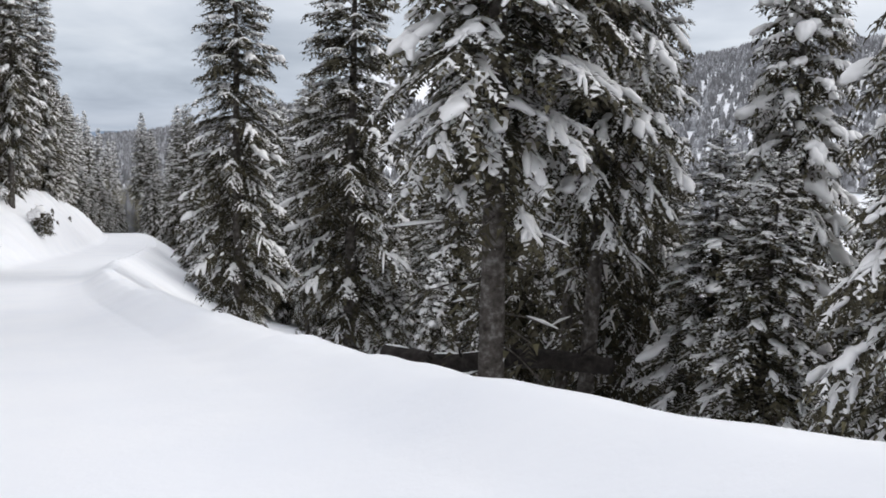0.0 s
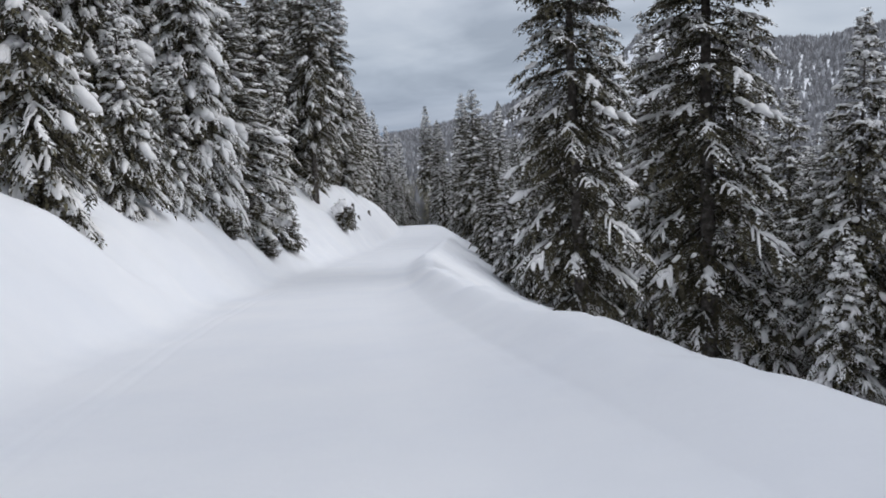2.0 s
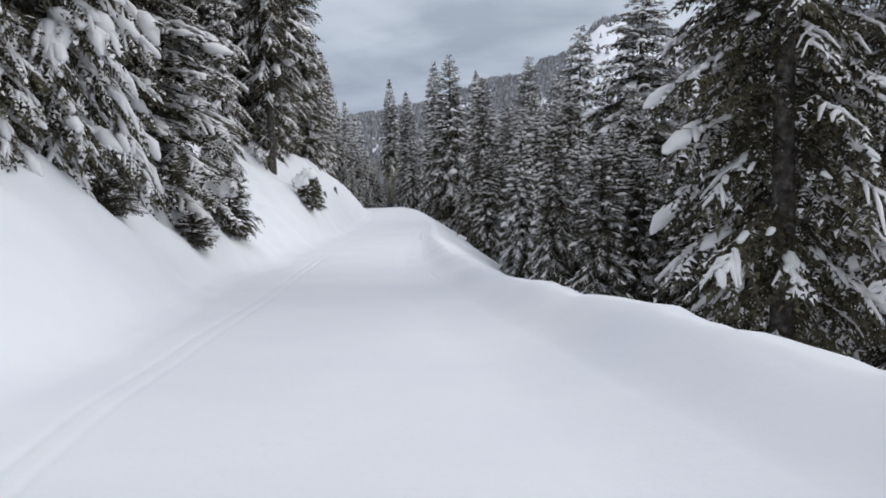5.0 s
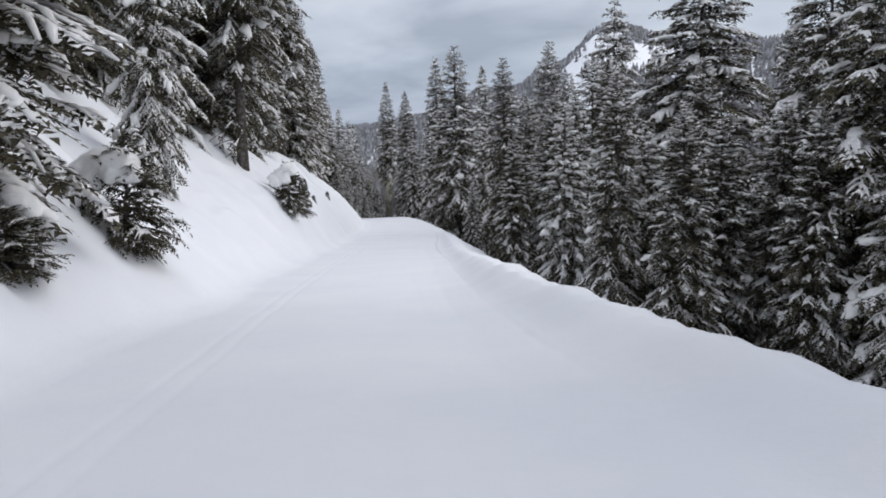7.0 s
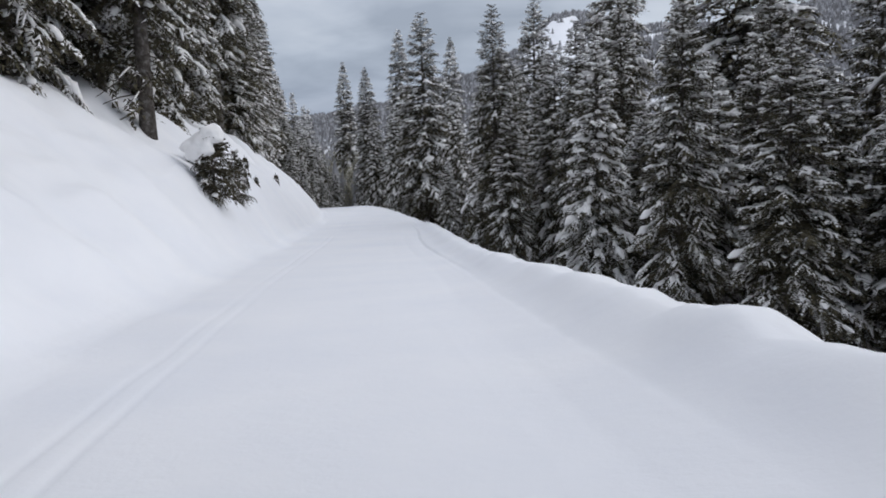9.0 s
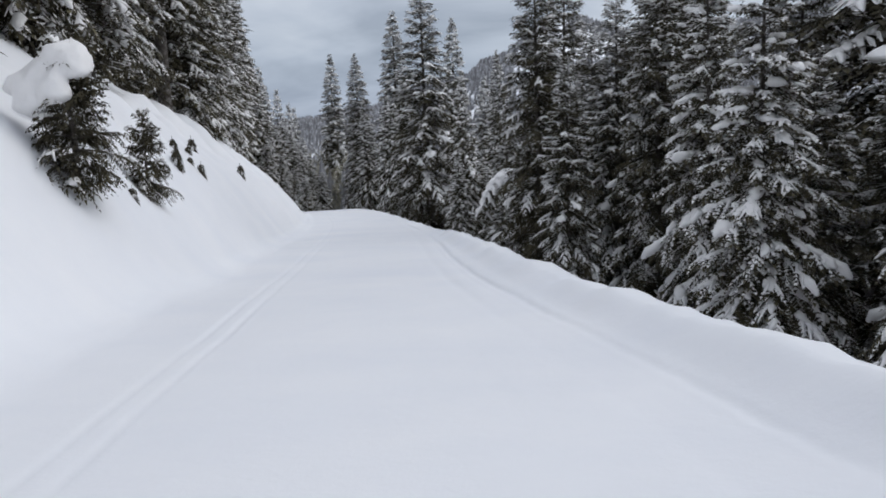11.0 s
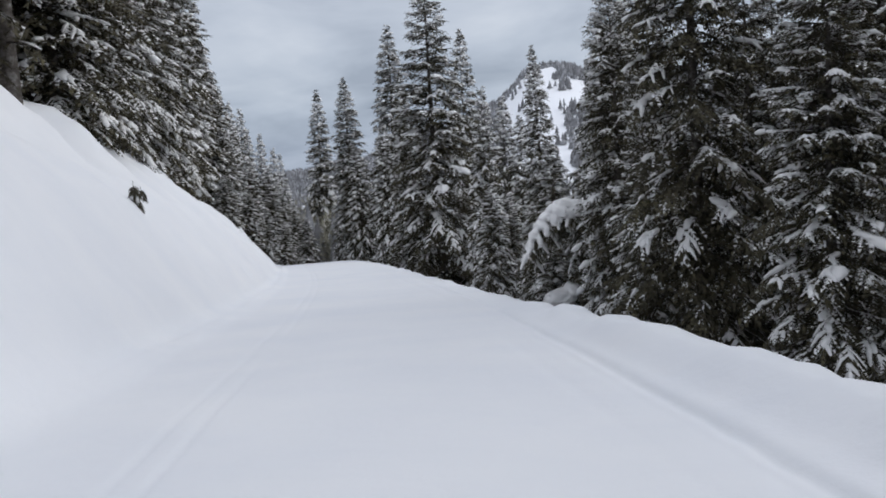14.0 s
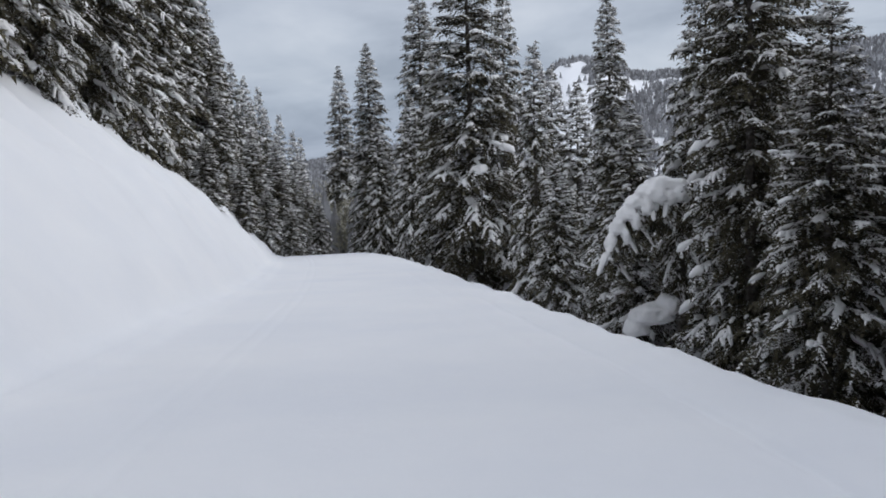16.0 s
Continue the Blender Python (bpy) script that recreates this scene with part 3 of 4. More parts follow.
# kind, x, y, height of the tip, width
TREES = [
    ("column", -10.75, 43.55, 11.2, 0.98), ("column", -5.87, 51.85, 15.0, 1.22), ("snowy", 1.84, 17.55, 14.0, 1.15),
    ("snowy", 4.05, 22.95, 9.5, 0.8), ("snowy", 4.38, 20.4, 12.0, 0.85), ("laden", 9.6, 21.4, 7.5, 0.85), ("laden", 10.8, 27.3, 0.8, 0.8),
    ("tall", 7.5, 10.2, 9.0, 0.7), ("dark", 6.0, 24.2, 7.0, 0.75), ("dark", 3.0, 26.0, 6.0, 0.8), ("mid_b", 0.6, 51.4, 2.1, 0.9), ("mid_a", -1.0, 71.5, -0.7, 1.1), ("mid_b", 5.1, 63.0, -0.0, 1.1), ("tall", 5.3, 48.7, 0.9, 1.1), ("mid_a", -3.5, 77.5, -1.1, 1.1), ("young", -3.1, 51.5, -8.0, 1.0), ("young", -0.2, 45.9, -7.5, 0.9),
    ("tall_bare", -8.94, 53.9, 3.0, 0.7),
    ("tall", -11.9, 91.6, -0.5, 1.1), ("broad", -10.6, 84.5, 3.0, 1.2), ("broad", -9.1, 80.0, 3.5, 1.25),
    ("tall", -17.5, 88.5, -3.0, 1.0),
    ("tall", -48.6, 150.9, 4.1, 1.25), ("tall", -32.9, 127.0, 1.9, 1.05), ("broad", -24.3, 114.5, 4.0, 1.05), ("broad", -16.9, 97.0, 5.2, 1.65),
    ("heavy", -24.8, 91.6, -4.5, 0.9), ("tall", -25.5, 108.3, -1.0, 1.2), ("heavy", -24.6, 82.6, -5.5, 0.9), ("tall", -30.0, 95.4, -7.5, 0.8),
    ("dark", -31.7, 101.5, -1.5, 0.85), ("column", -33.6, 121.4, -4.0, 0.92), ("tall", -32.7, 113.7, -9.0, 0.9), ("spire", -38.4, 136.0, -4.3, 0.85),
    ("mid_b", -34.9, 129.8, -4.2, 0.9), ("mid_b", -44.5, 163.0, -5.4, 0.9), ("spire", -58.9, 174.4, 4.3, 1.3), ("spire", -64.6, 176.7, -0.8, 1.25),
    ("spire", -88.4, 232.7, 3.6, 1.3), ("mid_b", -49.5, 168.3, 2.2, 0.85), ("mid_b", -43.5, 143.5, -6.0, 0.8), ("young", -21.4, 89.9, -12.6, 0.8),
    ("dark", -32.9, 104.0, -11.5, 0.6), ("heavy", -37.4, 128.0, -15.0, 1.0), ("young", -35.0, 122.8, -16.8, 1.2), ("mid_a", -40.6, 126.0, -12.8, 0.8), ("tall", -26.5, 99.5, -3.0, 0.9), ("tall", -28.0, 103.0, -4.0, 0.9), ("tall", -29.5, 108.5, -5.0, 0.9),
    ("tall", -21.5, 78.0, -4.0, 0.8), ("tall", -27.5, 115.0, -5.0, 0.9), ("tall", -24.0, 104.0, -1.5, 0.9), ("tall", -20.5, 101.0, -1.0, 0.9),
    ("mid_a", -52.5, 155.0, -5.0, 0.9), ("mid_b", -57.5, 166.0, -7.0, 0.9), ("mid_b", -41.5, 150.0, -8.0, 0.9), ("mid_a", -68.0, 186.0, -8.0, 0.9), ("mid_b", -62.0, 171.0, -9.0, 0.9),
]
for kind, x, y, top, wide in TREES:
    plant(kind, x, y, top, wide=wide, turn=0 if kind == "column" else None)
LEFT = "snow-laden green fir on the bank above the road"
LEFT_TREES = [
    ("young", -19.7, 23.5, 8.0, 0.9), ("laden", -27.5, 24.5, 15, 0.9), ("laden", -25.8, 32.3, 16, 0.75), ("young", -23.3, 30.8, 6.5, 0.8), ("young", -24.7, 33.4, 6.0, 0.8), ("young", -25.3, 36.0, 5.5, 0.8), ("young", -23.6, 28.9, 5.0, 0.8), ("laden", -28.0, 34.6, 18, 1.0),
    ("laden", -25.9, 38.0, 15, 0.8), ("heavy", -29.6, 40.4, 19, 1.0), ("laden", -28.7, 43.4, 18, 0.75), ("heavy", -29.3, 46.4, 12, 1.5), ("heavy", -36.8, 53.6, 20, 1.0),
    ("heavy", -34.5, 59.6, 11, 0.6), ("heavy", -41.6, 70.6, 19, 1.0), ("tall_bare", -40.6, 76.2, 25, 1.0), ("tall", -46.5, 79.5, 20, 1.0), ("heavy", -47.5, 86.0, 22, 1.0), ("tall", -53.0, 98.0, 25, 1.1),
    ("tall_bare", -51.2, 101.9, 27, 1.1), ("tall", -55.9, 111.2, 21, 1.0), ("heavy", -54.6, 113.5, 11, 0.9), ("tall", -58.6, 121.0, 17, 0.9), ("heavy", -57.6, 118.0, 10, 0.8), ("mid_a", -61.5, 126.5, 18, 1.0),
    ("mid_a", -66, 136, 15, 1.0), ("mid_b", -70, 146, 14, 1.0), ("mid_a", -75.3, 156.5, 16, 1.0), ("tall", -34.5, 47.5, 19, 1.0), ("tall", -39.8, 60.5, 18, 0.9), ("tall", -41.2, 65.0, 18, 0.9), ("tall", -44.5, 75.0, 19, 0.9),
    ("tall", -50.0, 93.0, 19, 0.9), ("laden", -26.3, 28.3, 17, 0.9), ("tall", -33.0, 39.5, 19, 1.0), ("mid_a", -63.5, 131.5, 14, 0.9),
]
for kind, x, y, high, wide in LEFT_TREES:
    plant(kind, x, y, high=high, wide=wide, label=LEFT, group="firs on the bank")
FAR_LEFT = [(-77.4, 159.5, 7.9), (-78.5, 164.7, 5.8), (-81.5, 174.4, 4.9), (-86.0, 185.6, 2.5), (-92.8, 202.3, 1.6), (-104.8, 229.8, 2.5), (-120.2, 266.8, 4.1),
            (-120.2, 272.3, 0.0), (-122.1, 282.4, -1.1), (-121.5, 288.1, -4.7), (-130.6, 316.8, -5.7), (-73.5, 150.2, 7.4), (-71.8, 145.4, 8.1),
            (-80.5, 168.0, 3.0), (-84.0, 179.0, 1.0), (-89.5, 194.0, -1.0), (-98.0, 216.0, -0.5), (-112.0, 248.0, 0.0), (-90.0, 185.0, 5.0), (-97.0, 205.0, 3.5), (-84.0, 168.0, 8.0)]
for i, (x, y, top) in enumerate(FAR_LEFT):
    plant(("mid_a", "mid_b")[i % 2], x, y, top, wide=0.9, label=LEFT, group="firs on the bank")


GAP_TREES = [(-66.5, 145.2, -2.5), (-63.5, 141.1, -7.8), (-70.1, 160.0, -9.9), (-70.5, 165.2, -11.1), (-73.1, 175.0, -13.5), (-75.5, 184.8, -15.4), (-67.0, 166.6, -16.3),
             (-60.0, 137.1, -12.7), (-57.9, 129.3, -11.4), (-64.7, 154.7, -16.1), (-62.1, 144.9, -14.4), (-86.7, 201.8, -8.8), (-91.5, 221.5, -12.7)]
for i, (x, y, top) in enumerate(GAP_TREES):
    plant(("mid_b", "mid_a")[i % 2], x, y, max(top, height_at(x, y) + 3.0), wide=1.1, label="snow-dusted young fir past the road's bend", group="firs past the bend")


def snow_mass(parent, blobs, seed, cell=0.05):
    """A cap of settled snow as one part: swellings (x, y, z, and their half sizes) that run together."""
    bm = bmesh.new()
    for n, (cx, cy, cz, a, b, c) in enumerate(blobs):
        for v in bmesh.ops.create_icosphere(bm, subdivisions=3, radius=1.0)["verts"]:
            k = 1 + 0.28 * noise.noise(v.co * 1.5 + Vector((seed + n, 0, 0))) + 0.18 * noise.noise(v.co * 3.6 + Vector((0, seed + n, 0)))
            v.co = Vector((v.co.x * a * k + cx, v.co.y * b * k + cy, v.co.z * c * k * (1.0 if v.co.z > 0 else 0.7) + cz))
    me = bpy.data.meshes.new("snow_cap")
    bm.to_mesh(me)
    bm.free()
    me.materials.append(TREE_SNOW)
    me.polygons.foreach_set("use_smooth", [True] * len(me.polygons))
    ob = new("snow_cap", me)
    ob.parent = parent
    melt = ob.modifiers.new("run_together", "REMESH")
    melt.mode, melt.voxel_size, melt.use_smooth_shade = "VOXEL", cell, True
    even = ob.modifiers.new("even_out", "SMOOTH")
    even.factor, even.iterations = 0.5, 5
    return ob


def drape(thing, blobs, seed):
    """A snow cap on a sapling, its swellings given from the foot along the world's axes."""
    m = thing.matrix_basis
    ob = snow_mass(thing, blobs, seed)
    ob.matrix_basis = m.inverted() @ Matrix.Translation(m.translation)


SAPLINGS = "saplings on the bank"
bush = plant("bush", -37.2, 74.5, high=2.5, wide=0.8, label="fir sapling on the bank under a thick cap of snow", group=SAPLINGS, sink=-0.05)
plant("bush", -38.9, 79.5, high=2.1, wide=0.6, label="small half-buried fir sapling on the snow bank", group=SAPLINGS, sink=0.05)
shrub = plant("bush", -28.85, 50.35, high=2.3, wide=1.0, label="bent fir sapling under a draped hood of snow", group=SAPLINGS)
for x, y in ((-27.25, 45.5), (-25.6, 39.6)):
    plant("bush", x, y, high=0.95, wide=1.25, label="dark low fir brush at the foot of the bank", group=SAPLINGS)
plant("bush", -38.6, 76.2, high=1.2, wide=0.9, label="small half-buried fir sapling on the snow bank", group=SAPLINGS)
for x, y, high in ((-42.2, 86.6, 0.55), (-41.5, 85.5, 0.75), (-43.5, 89.9, 0.45), (-45.3, 93.5, 0.75), (-42.5, 88.9, 0.55), (-42.8, 88.7, 0.4), (-46.7, 100.7, 0.7), (-47.2, 101.9, 0.5), (-38.0, 77.4, 0.35)):
    plant("sprig", x, y, high=high, wide=0.6, label="tip of a buried fir poking out of the snow", group="sprigs on the bank", sink=0.12)
drape(bush, [(0.12, -0.12, 2.05, 0.46, 0.44, 0.42), (-0.22, -0.22, 1.88, 0.42, 0.40, 0.34), (-0.55, -0.28, 1.72, 0.40, 0.40, 0.28), (0.05, -0.45, 1.62, 0.28, 0.24, 0.36), (-0.42, -0.45, 1.45, 0.30, 0.28, 0.38)], 3)
drape(shrub, [(0.05, -0.20, 1.72, 0.40, 0.42, 0.28), (-0.30, -0.15, 1.72, 0.45, 0.48, 0.30), (-0.62, -0.10, 1.55, 0.42, 0.50, 0.34), (-0.95, -0.05, 1.32, 0.44, 0.52, 0.40), (-1.30, 0.0, 1.10, 0.50, 0.60, 0.45), (0.34, -0.25, 1.45, 0.26, 0.30, 0.24), (0.12, -0.45, 1.45, 0.24, 0.26, 0.24), (-0.40, -0.50, 1.35, 0.26, 0.24, 0.34), (-0.75, -0.50, 1.05, 0.28, 0.26, 0.42)], 9)


def snow_hood_snag():
    """A young fir bent right over by its snow: an arched stem with drooping boughs and a fringed hood."""
    x, y = -36.2, 124.2
    z = height_at(x, y) - 0.2
    thing = new("tree_snag")
    thing.matrix_basis = pose(x, y, z, 0, 0, 20)
    up = -13.9 - z
    spine = [(0.5, 0, 0), (0.45, 0, up * 0.5), (0.3, 0, up - 1.0), (0.0, 0, up - 0.25), (-0.7, 0.05, up - 0.35), (-1.4, 0.1, up - 1.0), (-2.0, 0.1, up - 2.0), (-2.4, 0.1, up - 3.1)]
    tv, tf, cv, cf, sv, sf = [], [], [], [], [], []
    tube(tv, tf, spine, [0.24, 0.20, 0.17, 0.14, 0.11, 0.08, 0.05, 0.02], 9)
    rng = random.Random(4)
    for i in range(64):
        # boughs hang from the arch to both sides, and from the upright stem
        k = 2.0 + 4.95 * rng.random() if i < 44 else 0.9 + 1.4 * rng.random()
        a, b, f = spine[int(k)], spine[int(k) + 1], k - int(k)
        p = tuple(u + (w - u) * f for u, w in zip(a, b))
        turn = rng.choice((-1, 1)) * rng.uniform(0.5, 1.5) + (math.pi if rng.random() < 0.65 else 0)
        l = rng.uniform(0.7, 1.5)
        q = (p[0] + math.cos(turn) * l * 0.75, p[1] + math.sin(turn) * l * 0.75, p[2] - l * rng.uniform(0.5, 1.0))
        w = ((p[0] + q[0]) / 2, (p[1] + q[1]) / 2, (p[2] + q[2]) / 2 + 0.16 * l)
        tube(tv, tf, [p, w, q], [0.03, 0.02, 0.008], 4, cap=False)
        for n in range(9):
            t = (n + rng.random()) / 9
            c = tuple(u + (o - u) * t * 2 for u, o in zip(p, w)) if t < 0.5 else tuple(u + (o - u) * (t * 2 - 1) for u, o in zip(w, q))
            for side in (-1, 1):
                e = (c[0] - math.sin(turn) * side * 0.35 + math.cos(turn) * 0.15, c[1] + math.cos(turn) * side * 0.35 + math.sin(turn) * 0.15, c[2] - rng.uniform(0.15, 0.5))
                feather(cv, cf, c, e, 0.10, rng, 0.08)
        if rng.random() < 0.8:
            r = rng.uniform(0.09, 0.19) * (1.0 if i < 44 else 0.8)
            pad(sv, sf, [tuple(u + (o - u) * 0.4 for u, o in zip(p, w)), (w[0], w[1], w[2] + 0.05), (q[0], q[1], q[2] + 0.04)], [r, r * 1.05, r * 0.5], 7, 0.7)
            for side in (-1, 1):
                pad(sv, sf, [w, (w[0] - math.sin(turn) * side * 0.2 + 0.05, w[1] + math.cos(turn) * side * 0.2, w[2] - 0.08), (w[0] - math.sin(turn) * side * 0.36, w[1] + math.cos(turn) * side * 0.36, w[2] - 0.26)], [r * 0.6, r * 0.55, r * 0.3], 6, 0.7)
    mesh_object("trunk", tv, tf, BARK, thing)
    tagged(mesh_object("crown", cv, cf, NEEDLES, thing, False), kind="stuff")
    tagged(mesh_object("snow_load", sv, sf, TREE_SNOW, thing), kind="stuff")
    hood = [(0.12, 0, up - 0.15, 0.62, 0.60, 0.34), (-0.35, 0, up - 0.10, 0.58, 0.60, 0.34), (-0.85, -0.05, up - 0.38, 0.50, 0.62, 0.32), (-1.25, 0, up - 0.72, 0.46, 0.60, 0.30), (-1.62, 0.05, up - 1.15, 0.40, 0.55, 0.32),
            (-1.95, 0.1, up - 1.65, 0.32, 0.48, 0.34), (-2.25, 0.1, up - 2.2, 0.24, 0.36, 0.36), (0.55, 0.05, up - 0.55, 0.30, 0.40, 0.40), (-0.55, -0.55, up - 0.55, 0.28, 0.26, 0.34), (-1.05, -0.55, up - 0.95, 0.22, 0.22, 0.40),
            (-1.45, -0.50, up - 1.45, 0.20, 0.20, 0.36), (-1.8, -0.42, up - 2.0, 0.16, 0.16, 0.34), (0.15, -0.55, up - 0.50, 0.26, 0.24, 0.36), (-0.2, -0.62, up - 0.62, 0.18, 0.18, 0.34)]
    snow_mass(thing, hood, 2, 0.06)
    snow_mass(thing, [(-0.9, -0.5, up - 4.9, 0.80, 0.60, 0.50), (-0.35, -0.5, up - 4.6, 0.50, 0.50, 0.50), (-1.5, -0.4, up - 5.4, 0.50, 0.50, 0.45)], 7, 0.06)
    tagged(thing, "young dark fir bent over under an arched hood of snow", "tree snag")


snow_hood_snag()


def fill_forest():
    """The forest behind the front row, thinning out of sight."""
    rng = random.Random(77)
    spots = [(t[1], t[2]) for t in TREES + LEFT_TREES] + [t[:2] for t in FAR_LEFT + GAP_TREES] + [(-36.3, 124.3), (-37.3, 122.5)]
    ys, ds = np.empty(9000), np.empty(9000)
    for i in range(9000):
        ys[i] = rng.uniform(-8, 215)
        ds[i] = rng.uniform(8.0, 50) if rng.random() < 0.6 else -rng.uniform(9.0, 38)
    xs = np.interp(ys, LINE[:, 1], LINE[:, 0]) + ds * np.interp(ys, LINE[:, 1], 1 / np.maximum(TANGENT[:, 1], 0.5))
    v, d, _ = road_frame(xs, ys)
    foot = ground_height(xs, ys)
    deep, singles = [], 0
    for x, y, dd, z in zip(xs, ys, d, foot):
        x, y, dd = float(x), float(y), float(dd)
        if -9.5 < dd < 12 or (46 < y < 72 and -13 < dd < 0) or (dd > 0 and y < 26 and dd < 14) or (26 <= y < 75 and 0 < dd < 22):
            continue
        if dd > 12 and math.hypot(x, y) > 40 and 14.5 < math.degrees(math.atan2(x - 1, y + 1)) < 17.5:
            continue                                    # an open snowfield below the road
        apart = 2.7 if abs(dd) < 22 else 3.6
        if any((x - a) ** 2 + (y - b) ** 2 < apart * apart for a, b in spots):
            continue
        spots.append((x, y))
        high = min(rng.uniform(11, 16.5), float(np.interp(y, LINE[:, 1], LINE[:, 2])) + (rng.uniform(5, 11) if y > 78 and dd > 16 else rng.uniform(3.5, 8.5)) - z) if dd > 0 else rng.uniform(11, 19)
        wide = rng.uniform(0.9, 1.2)
        near = 34 if 20 < y < 82 else 19
        if singles < 240 and -15 < dd < near and y < 150:
            singles += 1
            plant(rng.choice(("tall", "tall", "heavy") if dd > 0 and 20 < y < 112 else ("mid_a", "mid_b", "mid_c")), x, y, high=high, wide=wide, label=FIR if dd > 0 else LEFT, group="firs along the road" if dd > 0 else "firs on the bank")
        else:
            deep.append((x, y, float(z) - 0.1, high, wide, rng.choice(("low_a", "low_b")), rng.uniform(0, 6.283)))
    # the rows too deep to tell apart, joined by material
    whole = new("deep_forest")
    for part, mat in (("trunk", BARK), ("crown", NEEDLES), ("snow_load", TREE_SNOW)):
        vs, fs, base = [], [], 0
        for kind in ("low_a", "low_b"):
            me = next(c for c in KINDS[kind].children if c.name.split(".")[0] == part).data
            co = np.empty(len(me.vertices) * 3)
            me.vertices.foreach_get("co", co)
            co = co.reshape(-1, 3)
            polys = [tuple(p.vertices) for p in me.polygons]
            for x, y, z, high, wide, k, turn in deep:
                if k != kind:
                    continue
                f = high / FULL[kind]
                w = f ** 0.6 * wide
                c, s = math.cos(turn) * w, math.sin(turn) * w
                vs.append(np.stack([x + co[:, 0] * c - co[:, 1] * s, y + co[:, 0] * s + co[:, 1] * c, z + co[:, 2] * f], 1))
                fs.extend([tuple(i + base for i in p) for p in polys])
                base += len(co)
        mesh_object(part, np.vstack(vs).tolist(), fs, mat, whole, part != "crown")
    tagged(whole, "dense snow-dusted fir forest behind the front rows", "forest", kind="stuff")
    for kind in ("low_a", "low_b"):
        for c in KINDS[kind].children:
            bpy.data.objects.remove(c)
        bpy.data.objects.remove(KINDS[kind])


fill_forest()


def far_woods():
    """Distant conifers on the valley floor and the mountain, each a ragged little cone."""
    rng = random.Random(5)
    pts = []
    for i in range(36000):
        near = i % 3 == 0
        a = rng.uniform(-44, 2) if near else rng.uniform(-30, 30)
        r = math.sqrt(rng.uniform(0.09, 1.0)) * 640 if near else math.sqrt(rng.uniform(0.09, 1.0)) * 2050
        pts.append((r * math.sin(radians(a)), r * math.cos(radians(a)), r, a))
    xs, ys = np.array([p[0] for p in pts]), np.array([p[1] for p in pts])
    v, d, _ = road_frame(xs, ys)
    zs = ground_height(xs, ys)
    verts, faces = [], []
    for (x, y, r, a), z, dd in zip(pts, zs, d):
        if abs(dd) < 9 or r < 190:
            continue
        # open snow slope on the near shoulder of the mountain, with a few firs
        if 900 < r < 1720 and rng.random() < 0.975 and (-8.3 < a < -4.7 and noise.noise((x * 0.022, y * 0.022, 0)) > -0.48 or -12 < a < 2 and noise.noise((x * 0.008, y * 0.008, 7)) > 0.22):
            continue
        if r > 500 and noise.noise((x * 0.004, y * 0.004, 3)) > 0.5:
            continue
        h = rng.uniform(9, 17)
        w = h * rng.uniform(0.15, 0.22) * (1.6 if r > 700 else 1)
        b = len(verts)
        for ring in range(2):
            lo, hi = z + h * (0.05 + 0.38 * ring), z + h * (0.62 + 0.38 * ring)
            rad = w * (1 - 0.38 * ring)
            s = len(verts)
            turn = rng.uniform(0, 3)
            for k in range(5):
                q = rad * rng.uniform(0.75, 1.2)
                verts.append((x + q * math.cos(turn + k * 1.2566), y + q * math.sin(turn + k * 1.2566), lo))
            verts.append((x, y, hi))
            for k in range(5):
                faces.append((s + k, s + (k + 1) % 5, s + 5))
    return tagged(mesh_object("far_woods", verts, faces, HAZED_NEEDLES, None, False), "distant conifer forest dusted with snow and paled by painted haze", "forest", kind="stuff")


# paler than the near needles: snow dust, plus distance haze put into the colour
HAZED_NEEDLES = material("hazed_needles", [(0.3, (0.165, 0.165, 0.17)), (0.55, (0.27, 0.27, 0.28)), (0.85, (0.50, 0.51, 0.53))], 0.35, 0.8, island=0.5, specular=0.1)
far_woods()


def far_hills():
    """Low hills along the horizon, blue from the haze put into their colour."""
    rng = np.random.RandomState(3)
    az = np.linspace(-75, 40, 160)
    top = 0.1 + 0.55 * np.abs(waves(az, 0 * az, 17, 41)) + 0.12 * waves(az, 0 * az, 4, 42)
    verts, faces = [], []
    for i, (a, h) in enumerate(zip(az, top)):
        for r, z in ((4300, -260), (4400, math.tan(radians(h - 0.3)) * 4400 - 8), (4700, -260)):
            verts.append((r * math.sin(radians(a)), r * math.cos(radians(a)), z))
        if i:
            for k in range(2):
                faces.append((3 * i - 3 + k, 3 * i + k, 3 * i + k + 1, 3 * i - 2 + k))
    return tagged(mesh_object("backdrop", verts, faces, HAZED_HILL), "low hills on the horizon, blue-grey from haze painted into their colour", "hills", kind="structure")


# the blue-grey is aerial haze painted in, as the air itself is clear
HAZED_HILL = material("hazed_hill", [(0.35, (0.16, 0.22, 0.30)), (0.7, (0.30, 0.37, 0.46))], 0.004, 0.9, specular=0.0)
far_hills()


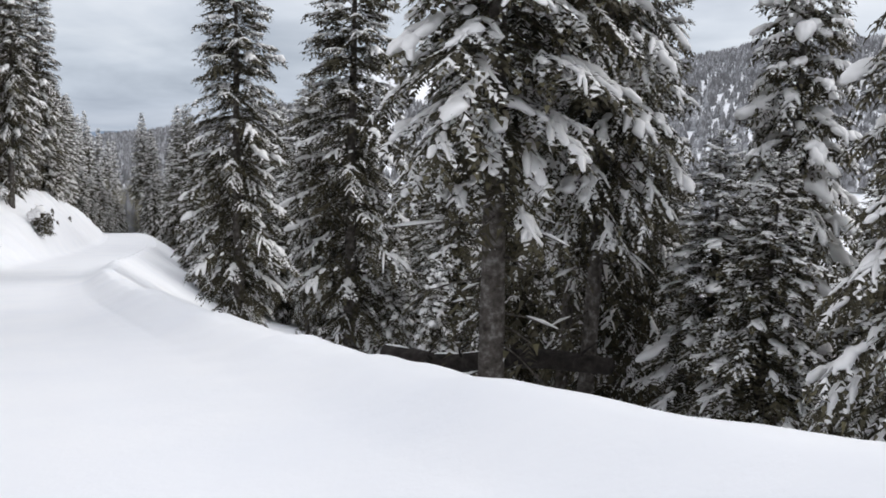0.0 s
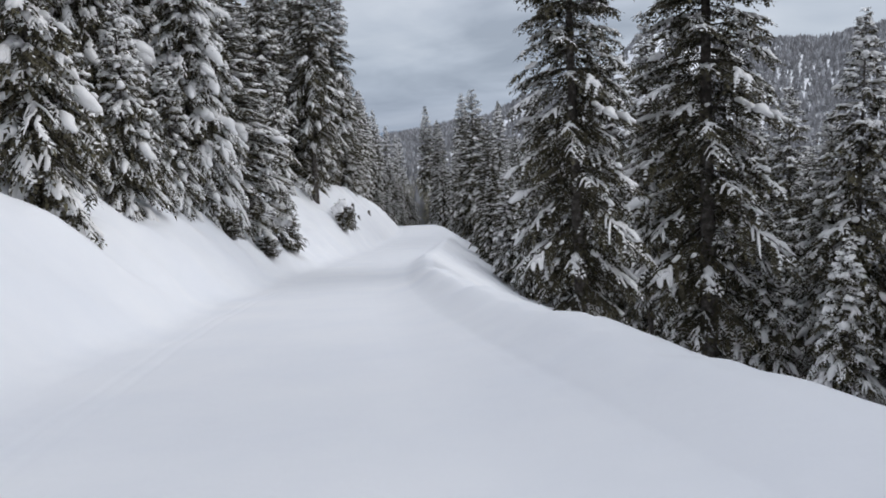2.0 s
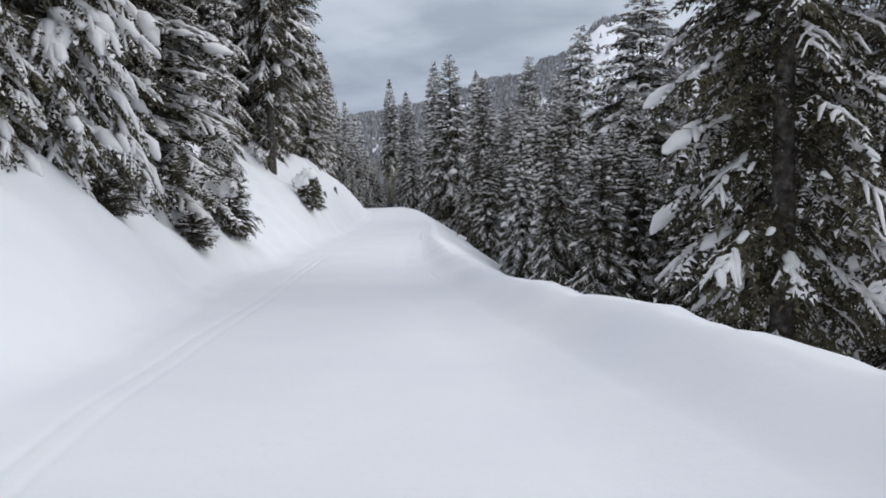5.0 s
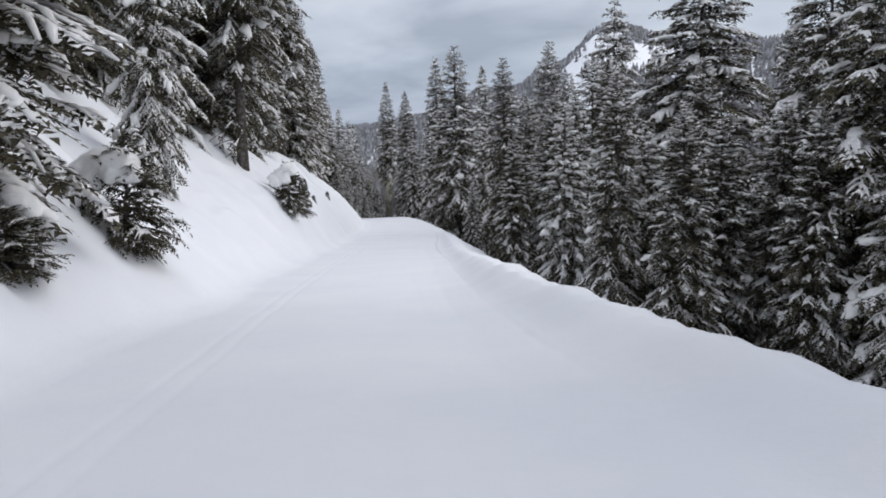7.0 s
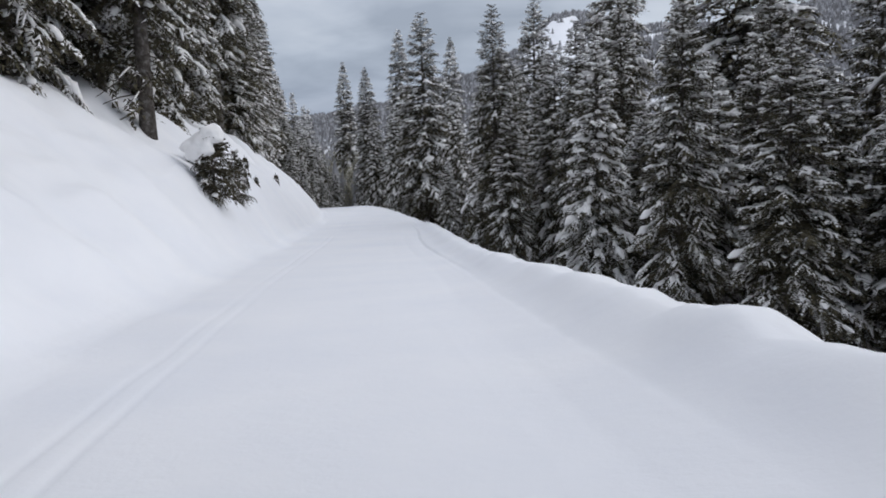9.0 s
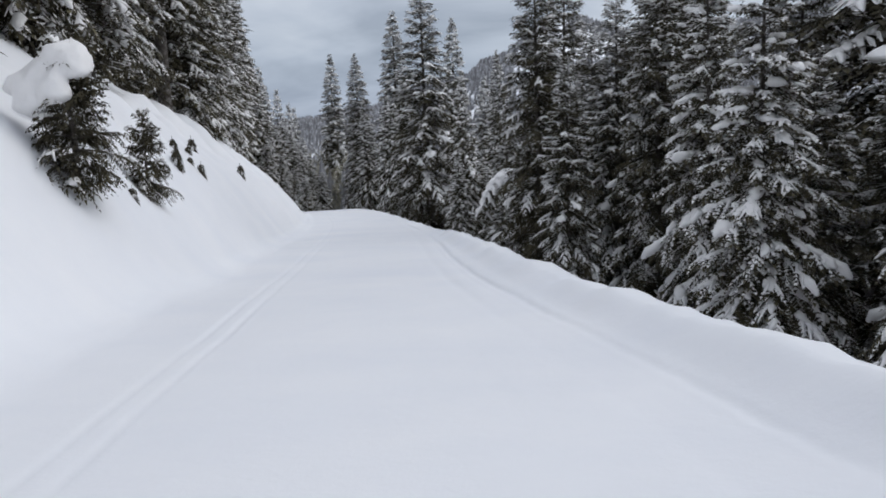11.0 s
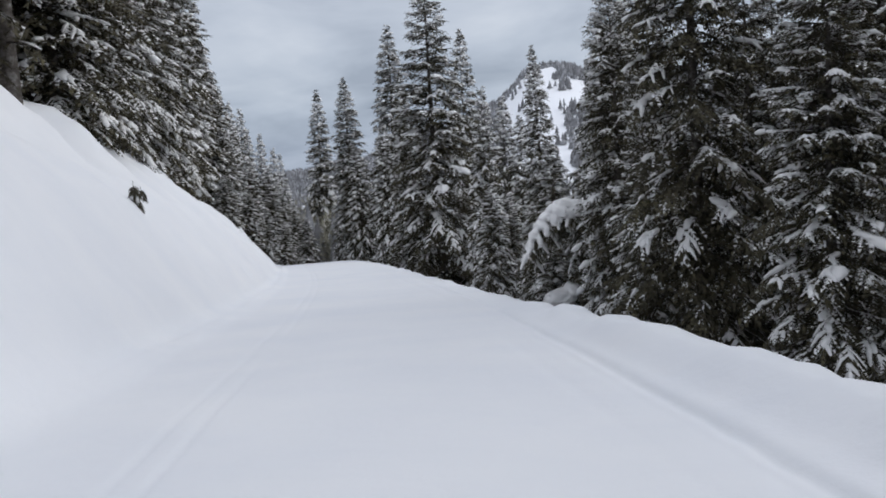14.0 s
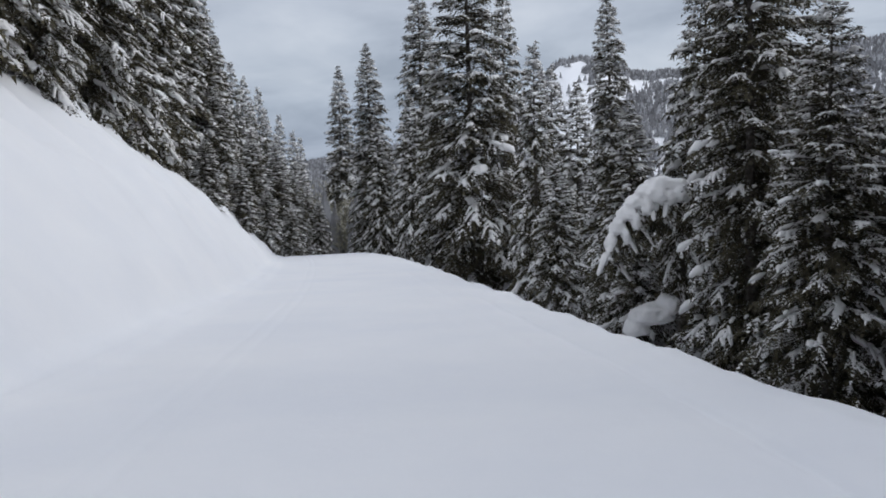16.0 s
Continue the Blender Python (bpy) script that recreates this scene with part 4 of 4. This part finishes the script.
def alder_thicket():
    """Bare tan alders on the valley side past the road's bend."""
    rng = random.Random(31)
    tan = material("alder_twigs", [(0.3, (0.20, 0.19, 0.14)), (0.7, (0.40, 0.38, 0.31))], 0.8, 0.85, island=0.3, specular=0.1)
    for _ in range(38):
        t = rng.random()
        x, y = -80 - 30 * t + rng.uniform(-7, 7), 203 + 62 * t + rng.uniform(-7, 7)
        z = height_at(x, y)
        high = max(5.0, -17.5 + rng.uniform(-3, 3) - z)
        verts, faces = [], []
        for _ in range(16):
            a, lean = rng.uniform(0, 6.283), rng.uniform(0.05, 0.35)
            top = high * rng.uniform(0.6, 1.0)
            p = lambda u: (math.cos(a) * lean * top * u ** 1.3, math.sin(a) * lean * top * u ** 1.3, top * u)
            tube(verts, faces, [p(0), p(0.5), p(1)], [0.09, 0.05, 0.015], 3, cap=False)
            for _ in range(14):
                u = rng.uniform(0.25, 1.0)
                c = p(u)
                feather(verts, faces, c, (c[0] + rng.uniform(-1.2, 1.2), c[1] + rng.uniform(-1.2, 1.2), c[2] + rng.uniform(0.1, 1.3)), 0.2, rng, 0.0)
        ob = mesh_object("alder_tree", verts, faces, tan, None, False)
        ob.matrix_basis = pose(x, y, z - 0.1)
        tagged(ob, "bare tan many-stemmed alder on the valley side", "tree", "alders past the bend")


alder_thicket()


def fallen_log():
    """A dark fallen trunk lying among the firs below the road."""
    a, b = Vector((-0.9, 21.3, 0)), Vector((4.6, 18.2, 0))
    rng = random.Random(2)
    path = []
    for i in range(9):
        p = a.lerp(b, i / 8)
        path.append((p.x, p.y, 0.0))
    path = [(p[0], p[1], max(height_at(p[0], p[1]) + 0.12, -6.72 + 0.78 * i / 8 - 0.10 * math.sin(i * 0.8)) + rng.uniform(-0.03, 0.03)) for i, p in enumerate(path)]
    thing = new("fallen_log")
    v, f = [], []
    tube(v, f, path, [(0.29 - 0.012 * i) * rng.uniform(0.9, 1.1) for i in range(9)], 10)
    mesh_object("log_trunk", v, f, WET_BARK, thing)
    v, f = [], []
    for k in (0, 2, 3, 6):
        p, q = path[k], path[k + 1]
        pad(v, f, [(p[0], p[1], p[2] + 0.26 - 0.012 * k), tuple((a + b) / 2 + (0, 0, 0.26 - 0.012 * k)[n] for n, (a, b) in enumerate(zip(p, q))), (q[0], q[1], q[2] + 0.24 - 0.012 * k)], [0.05, rng.uniform(0.06, 0.10), 0.05], 6, 0.6)
    mesh_object("snow_load", v, f, TREE_SNOW, thing)
    for _ in range(6):
        v, f = [], []
        k = rng.randrange(1, 8)
        p = path[k]
        l = rng.uniform(0.4, 0.9)
        tube(v, f, [p, (p[0] + rng.uniform(-0.3, 0.3), p[1] - 0.3, p[2] + 0.5 * l), (p[0] + rng.uniform(-0.4, 0.4), p[1] - 0.4, p[2] + l)], [0.05, 0.035, 0.015], 5)
        mesh_object("branch_stub", v, f, WET_BARK, thing)
    tagged(thing, "dark fallen trunk lying among the firs below the berm", "log")


fallen_log()
